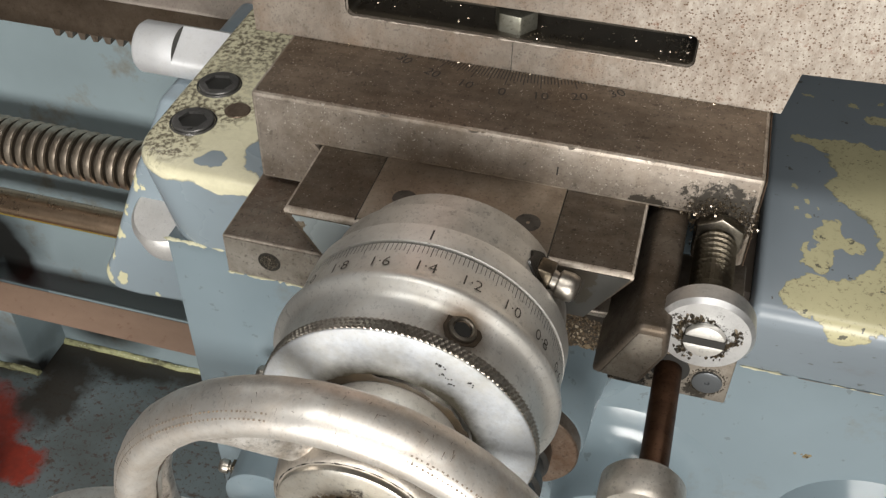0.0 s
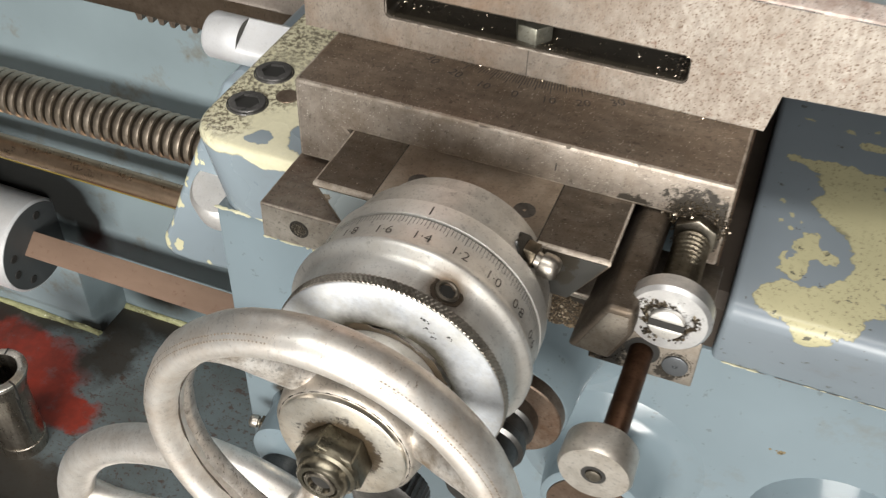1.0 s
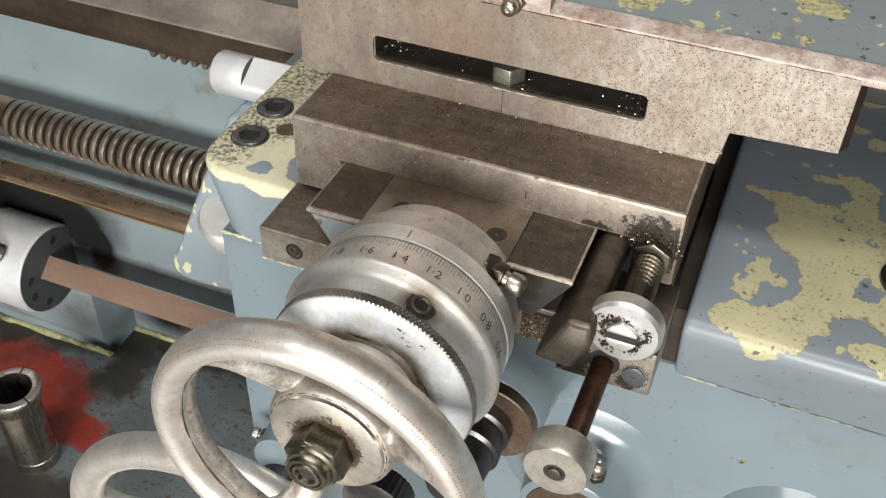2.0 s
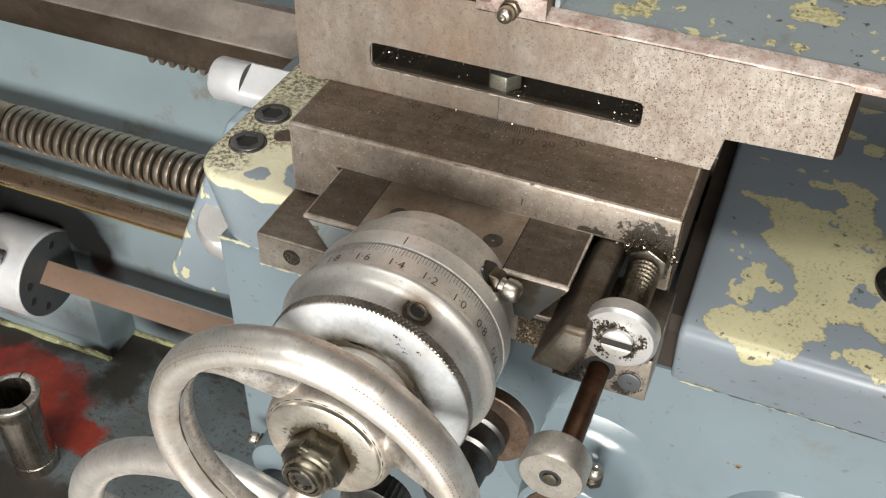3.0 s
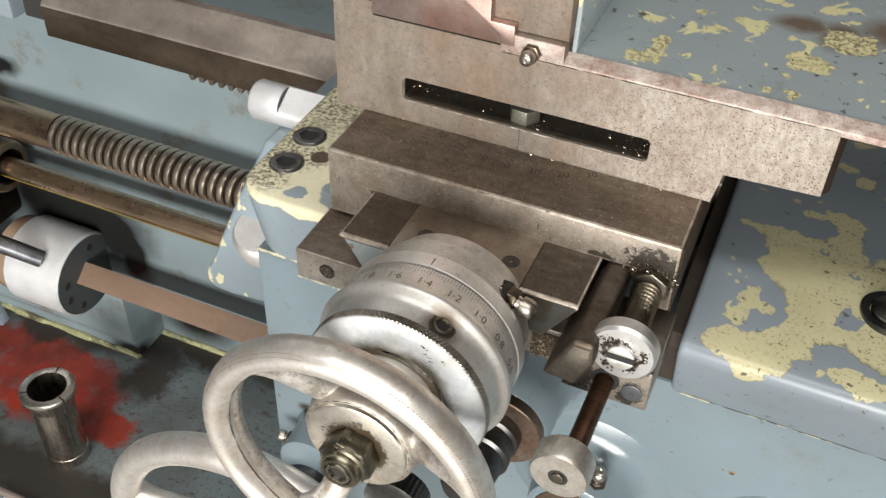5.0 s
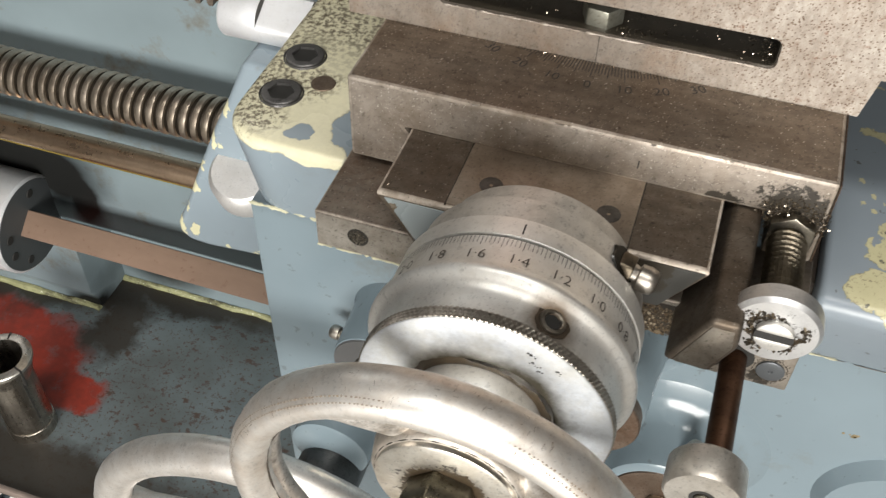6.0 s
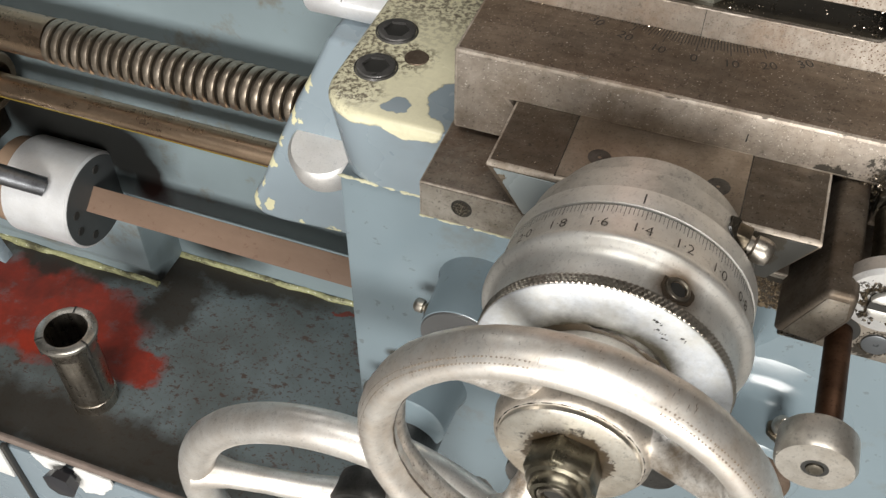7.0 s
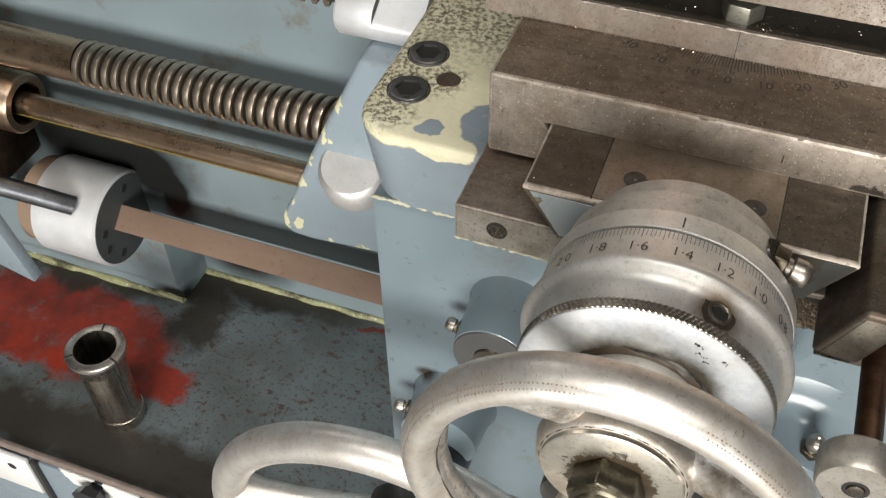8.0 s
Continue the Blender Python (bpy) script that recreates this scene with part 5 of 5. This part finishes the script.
part("stud_hole", lathe(B(), [(-1.2225, 0.03), (-1.2235, 0.029)], "y", (WX, AZ), 20), INK, nut, "dark centre hole", 0)

big = thing("carriage_handwheel", (-0.2, -0.6, -2.33), "polished aluminium carriage handwheel", "handwheel")
bm = B()
tube_along(bm, [(-0.2 + 0.835 * math.cos(2 * math.pi * i / 96), -0.6, -2.33 + 0.835 * math.sin(2 * math.pi * i / 96)) for i in range(96)], 0.085, 20, True)
part("rim", bm, POLISHED, big, "smooth polished rim")
hub = part("hub", lathe(B(), [(0.2, 0.16), (-0.35, 0.16), (-0.36, 0.215), (-0.50, 0.22), (-0.515, 0.21), (-0.515, 0.1)], "y", (-0.2, -2.33), 48), BLACKENED, big, "oil-dark steel hub")
part("hub_ring", lathe(B(), [(-0.513, 0.185), (-0.521, 0.181), (-0.521, 0.155), (-0.513, 0.151)], "y", (-0.2, -2.33), 48, False), INK, hub, "black ring in the hub face")
part("hub_cap", lathe(B(), [(-0.513, 0.145), (-0.530, 0.138), (-0.534, 0.05)], "y", (-0.2, -2.33), 40), NUTSTEEL, hub, "dull steel hub cap")
for s_ in range(3):
    a = radians(172 + 120 * s_)
    part("spoke", tube_along(B(), [Vector((-0.2, -0.45 - 0.15 * f, -2.33)) + Vector((math.cos(a), 0, math.sin(a))) * (0.18 + 0.66 * f) for f in (0, 0.25, 0.5, 0.75, 0.9, 1)], [0.08, 0.065, 0.06, 0.065, 0.085, 0.1], 16), POLISHED, big)

# ---- gib adjuster, push rod ----
gib = thing("gib_strip", (1.22, 0, -0.4), "dark oily steel tapered gib strip", "gib strip")
bm = B()
prism(bm, [(1.230, -0.165), (1.312, -0.165), (1.318, -0.26), (1.262, -0.387), (1.13, -0.377)], "y", -0.462, 0.6, 0.016, 3)
part("strip", bm, DOVETAIL, gib)
# end skin lighter than the strip: light on the front is in its colour
bm = B()
prism(bm, [(1.236, -0.19), (1.295, -0.19), (1.303, -0.255), (1.254, -0.372), (1.158, -0.365)], "y", -0.4645, -0.461, 0.001)
part("lit_end", bm, metal("scuffed_lit_end", (0.30, 0.275, 0.24), (0.17, 0.15, 0.125), 0.42, (1, 1, 1), 70, (0.09, 0.07, 0.05), 0.7, 0.3, spots=0.5), gib, "scuffed grey end of the strip, coloured lighter as if lit")
adj = thing("gib_adjuster", (1.40, -0.2, -0.33), "steel gib adjusting screw with slotted round head", "adjusting screw")
part("stud", threaded(B(), -0.35, 0.02, 0.058, 0.016, 0.021, "y", (1.40, -0.215)), metal("oily_stud_steel", (0.27, 0.24, 0.19), (0.12, 0.10, 0.07), 0.34, (1, 1, 1), 60, (0.08, 0.06, 0.035), 0.7), adj, "greasy threaded stud", 5)
bm = B()
prism(bm, hexagon(1.402, -0.20, 0.13, 30), "y", -0.04, 0.0, 0.006)
part("lock_nut", bm, NUTSTEEL, adj)
head = part("head", lathe(B(), [(-0.33, 0.1), (-0.335, 0.125), (-0.385, 0.126), (-0.398, 0.115), (-0.40, 0.03)], "y", (1.40, -0.22), 48), metal("bright_disc_with_grease", (0.78, 0.78, 0.78), (0.7, 0.7, 0.7), 0.45, grime=[((1.40, -0.4, -0.225), (0.082, 0.05, 0.075))], home=(1.40, -0.2, -0.33), spots=0.1), adj, "bright round head with black grease")
bm = B()
for sgn in (1, -1):
    pts = [(1.40 + 0.054 * math.cos(t), -0.22 + 0.054 * math.sin(t)) for t in [math.asin(0.0125 / 0.054) + (math.pi - 2 * math.asin(0.0125 / 0.054)) * i / 16 for i in range(17)]]
    if sgn < 0:
        pts = [(x, -0.44 - z) for x, z in pts]
    prism(bm, pts, "y", -0.422, -0.40, 0.008)
part("screw", bm, BRIGHT, head, "slotted screw head")
part("slot", box(B(), 1.348, 1.452, -0.4205, -0.40, -0.2325, -0.2075), INK, head, "black screwdriver slot")
part("rod_hole", lathe(B(), [(-0.2795, 0.056), (-0.2825, 0.056), (-0.2825, 0.04)], "y", (1.343, -0.496), 28), INK, saddle, "dark worn hole")
push = thing("push_rod", (1.34, -0.5, -0.65), "rust-brown push rod with a turned steel knob", "push rod")
part("rod", lathe(B(), [(-0.25, 0.039), (-0.70, 0.039)], "y", (1.340, -0.501), 24), RUSTY, push)
push_knob = part("knob", lathe(B(), [(-0.672, 0.06), (-0.677, 0.100), (-0.687, 0.109), (-0.772, 0.111), (-0.786, 0.103), (-0.788, 0.036), (-0.775, 0.034)], "y", (1.322, -0.508), 56), metal("dull_knob_steel", (0.84, 0.81, 0.76), (0.70, 0.66, 0.60), 0.42, (1, 1, 1), 60, (0.36, 0.30, 0.23), 0.6, 0.1, spots=0.35), push)
part("end_groove", lathe(B(), [(-0.773, 0.037), (-0.7885, 0.037), (-0.7885, 0.025), (-0.773, 0.025)], "y", (1.322, -0.508), 28, False), INK, push_knob, "dark groove round the rod end")
part("rod_end", lathe(B(), [(-0.773, 0.025), (-0.794, 0.023), (-0.796, 0.018), (-0.796, 0.005)], "y", (1.322, -0.508), 20), NUTSTEEL, push_knob)

# ---- collet ----
col = thing("collet", (-3.2, 0.77, tray_top), "steel spring collet standing on the chip tray", "collet")
bm = B()
prof = [(tray_top, 0.14), (tray_top, 0.178), (tray_top + 0.1, 0.178), (tray_top + 0.105, 0.170), (-3.98, 0.170), (-3.97, 0.182), (-3.93, 0.187), (-3.83, 0.219), (-3.805, 0.219), (-3.80, 0.21), (-3.80, 0.155), (-3.9, 0.150), (-4.5, 0.150)]
lathe(bm, prof, "z", (-3.2, 0.77), 48, False)
part("body", bm, metal("shiny_collet_steel", (0.62, 0.575, 0.51), (0.34, 0.305, 0.255), 0.27, (5, 5, 0.4), 60, (0.16, 0.12, 0.08), 0.4), col)
part("rim", lathe(B(), [(-3.83, 0.2205), (-3.806, 0.2208), (-3.798, 0.21), (-3.798, 0.157)], "z", (-3.2, 0.77), 48, False), metal("bright_turned_rim", (0.85, 0.82, 0.76), (0.6, 0.56, 0.5), 0.28), col, "bright turned rim")
for i in range(3):
    a = radians(-15 + 120 * i)
    bm = B()
    d, t_ = Vector((math.cos(a), math.sin(a), 0)), Vector((-math.sin(a), math.cos(a), 0)) * 0.007
    c0 = Vector((-3.2, 0.77, 0))
    for r0, r1, z0, z1 in ((0.16, 0.1725, -4.42, -3.97), (0.16, 0.2215, -3.97, -3.7965)):
        q = [c0 + d * r0 - t_, c0 + d * r1 - t_, c0 + d * r1 + t_, c0 + d * r0 + t_]
        prism(bm, [(v.x, v.y) for v in q], "z", z0, z1)
    part("slit", bm, INK, col, "dark narrow slit", 0)
ax = thing("silver_coupling", (-0.86, 1.0, -0.72), "turned aluminium coupling with milled flat", "coupling")
part("body", lathe(B(), [(-1.055, 0.09), (-1.055, 0.103), (-1.04, 0.113), (-0.865, 0.113)], "x", (1.05, -0.64), 40), ALU, ax)
bm = B()
ring = []
for i in range(40):
    t = 2 * math.pi * i / 40
    y, z = 0.113 * math.cos(t), 0.113 * math.sin(t)
    over = (-0.5 * y + 0.866 * z) - 0.075
    if over > 0:
        y, z = y + 0.5 * over, z - 0.866 * over
    ring.append((1.05 + y, -0.64 + z))
prism(bm, ring, "x", -0.865, -0.64)
part("flatted_end", bm, ALU, ax, "end with a milled flat")
part("mill_step", lathe(B(), [(-0.8655, 0.1115), (-0.863, 0.1115)], "x", (1.05, -0.64), 40), plain("dark_mill_step", (0.08, 0.075, 0.065), 0.6, 0, 0.4, 300), ax, "dark rough step of the flat")

# ---- under the tray ----
notice = thing("notice_plate", (-4.0, 0.2, -5.25), "white notice plate with a screw hole", "plate")
bm = B()
prism(bm, [(-4.3, -5.25), (-3.74, -5.25), (-3.74, -4.76), (-4.3, -4.76)], "y", 0.18, 0.218, 0.01)
part("plate", bm, plain("white_enamel", (0.8, 0.8, 0.78), 0.35, 0, 0.05), notice)
part("hole", lathe(B(), [(0.178, 0.04), (0.182, 0.035)], "y", (-3.92, -4.92), 16), INK, notice)
bm = B()
prism(bm, [(-3.70, -5.62), (-3.66, -5.62), (-3.66, -4.74), (-3.70, -4.74)], "y", 0.175, 0.218, 0.006)
part("dark_strip", bm, plain("dark_plate_border", (0.05, 0.048, 0.045), 0.5), notice, "dark strip beside the plate")
ENAMEL = plain("flaked_white_primer", (0.82, 0.82, 0.80), 0.4, 0, 0.08, 90)


def flake(points, seed):
    """A ragged flat patch in the x-z plane, its straight sides broken into small uneven steps."""
    random.seed(seed)
    out = []
    for (x0, z0), (x1, z1) in zip(points, points[1:] + points[:1]):
        for i in range(7):
            f = i / 7
            out.append((x0 + (x1 - x0) * f + random.uniform(-0.010, 0.010), z0 + (z1 - z0) * f + random.uniform(-0.010, 0.010)))
    return prism(B(), out, "y", 0.206, 0.221)


part("white_patch", flake([(-3.43, -4.72), (-3.12, -4.72), (-3.24, -4.89), (-3.35, -4.90), (-3.42, -4.80)], 3), ENAMEL, cab, "flaked white patch", 0)
part("white_patch", flake([(-3.04, -4.72), (-2.72, -4.72), (-2.74, -4.85), (-2.88, -5.03), (-3.06, -5.10), (-3.10, -4.97)], 5), ENAMEL, cab, "flaked white patch", 0)
solid("stand_knob", lathe(B(), [(0.222, 0.07), (0.17, 0.08), (0.16, 0.13), (0.09, 0.145), (0.07, 0.10)], "y", (-3.13, -4.86), 7), plain("black_knob", (0.03, 0.03, 0.035), 0.35), "black faceted knob on the stand", "knob")

# ---- swarf ----
random.seed(12)
bm = B()


def chip(x, y, z, s):
    a, b = random.uniform(0, 6.3), random.uniform(0.2, 0.5)
    u, v = Vector((math.cos(a), math.sin(a), 0.3)) * s, Vector((-math.sin(a), math.cos(a), 0.5)) * s * b
    p = Vector((x, y, z))
    q = [bm.verts.new(c) for c in (p, p + u, p + u + v, p + v + Vector((0, 0, s * 0.5)))]
    for f in ((0, 1, 2), (0, 2, 3), (0, 3, 1), (1, 3, 2)):
        bm.faces.new([q[i] for i in f])


for i in range(260):
    chip(random.uniform(0.2, 1.24), random.uniform(0.34, 0.52), 0.105, random.uniform(0.002, 0.007))
for i in range(170):
    chip(0.19 + abs(random.gauss(0, 0.09)), random.uniform(0.40, 0.53), random.uniform(0.105, 0.125), random.uniform(0.002, 0.007))
for i in range(90):
    chip(random.gauss(0.78, 0.05), random.uniform(0.34, 0.40), 0.105, random.uniform(0.002, 0.006))
for i in range(120):
    chip(1.235 - abs(random.gauss(0, 0.05)), random.uniform(0.34, 0.45), random.uniform(0.105, 0.14), random.uniform(0.002, 0.008))
for i in range(120):
    chip(random.uniform(1.28, 1.5), random.uniform(-0.03, 0.0), random.uniform(-0.16, -0.11), random.uniform(0.004, 0.01))
for i in range(90):
    chip(random.uniform(1.19, 1.34), random.uniform(-0.28, -0.2), -0.395, random.uniform(0.004, 0.011))
for i in range(260):
    chip(random.uniform(0.02, 1.49), 0.325 - abs(random.gauss(0, 0.004)), 0.001, random.uniform(0.002, 0.006))
for i in range(50):
    chip(random.uniform(0.2, 1.2), random.uniform(-0.28, -0.01), -0.153, random.uniform(0.002, 0.004))
for i in range(60):
    chip(random.uniform(0.02, 1.48), random.uniform(0.01, 0.32), 0.001, random.uniform(0.0015, 0.0035))
solid("swarf_chips", bm, metal("bright_swarf", (0.6, 0.52, 0.42), (0.3, 0.25, 0.19), 0.25), "tiny bright metal swarf chips", "swarf", "stuff", "", 0)
k = Net("lumpy_dark_grease")
isle = k.t.nodes.new("ShaderNodeNewGeometry").outputs["Random Per Island"]
GREASY = k.finish(k.ramp(isle, (0.0, (0.018, 0.015, 0.011)), (0.55, (0.032, 0.024, 0.015)), (0.9, (0.085, 0.062, 0.036)), (1.0, (0.25, 0.21, 0.15))), 0.32)
bm = B()


def lump(x, y, z, s):
    lathe(bm, [(y + 0.002, s), (y - 0.45 * s, s * random.uniform(0.6, 0.95)), (y - s, s * 0.2)], "y", (x, z), 6, True, lambda a, r, t: r * (0.8 + 0.35 * math.sin(2 * t + x * 900)))


for i in range(1100):
    a_, r_ = random.uniform(0, 6.283), 0.045 + abs(random.gauss(0, 0.045))
    x, z = 1.405 + r_ * math.cos(a_), -0.165 + 0.75 * r_ * math.sin(a_)
    if x < 1.497 and -0.3 < z < -0.02:
        lump(x, 0.0, z, random.uniform(0.0012, 0.0045))
for i in range(330):
    a_ = random.choice((random.gauss(3.3, 0.55), random.gauss(-0.35, 0.5), random.gauss(2.3, 0.5), random.uniform(0, 6.283)))
    r_ = 0.057 + abs(random.gauss(0, 0.014 if math.cos(a_ - 3.3) > 0.3 or math.cos(a_ + 0.35) > 0.5 else 0.006))
    r_ += 0.010 * math.sin(a_ * 3 + 1) + 0.008 * math.sin(a_ * 5)
    if 0.055 < r_ < 0.11:
        lump(1.40 + r_ * math.cos(a_), -0.4, -0.222 + r_ * math.sin(a_), random.choice((0.002, 0.003, 0.0045, 0.0065, 0.008)) * random.uniform(0.7, 1.1))
for i in range(420):
    lump(1.18 + abs(random.gauss(0, 0.06)), -0.28, random.uniform(-0.59, -0.40), random.uniform(0.0012, 0.004))
for i in range(160):
    a_ = random.uniform(0, 6.283)
    r_ = 0.046 + abs(random.gauss(0, 0.006))
    lump(1.452 + r_ * math.cos(a_), -0.28, -0.52 + r_ * math.sin(a_), random.uniform(0.001, 0.003))
solid("black_grease", bm, GREASY, "lumps of black grease and dirt", "grease", "stuff")
bm = B()
for i in range(1500):
    x, z = random.uniform(1.03, 1.20), random.uniform(-0.50, -0.355)
    if z < -0.36 - (x - 1.03) * 0.2:
        lump(x, -0.2700, z, abs(random.gauss(0, 0.0032)) + 0.001)
k = Net("brown_dirt_crust")
isle = k.t.nodes.new("ShaderNodeNewGeometry").outputs["Random Per Island"]
solid("dirt_crust", bm, k.finish(k.ramp(isle, (0.0, (0.03, 0.022, 0.014)), (0.6, (0.12, 0.085, 0.05)), (0.85, (0.22, 0.165, 0.10)), (1.0, (0.42, 0.36, 0.27))), 0.6), "brown crust of dirt and swarf", "dirt", "stuff")
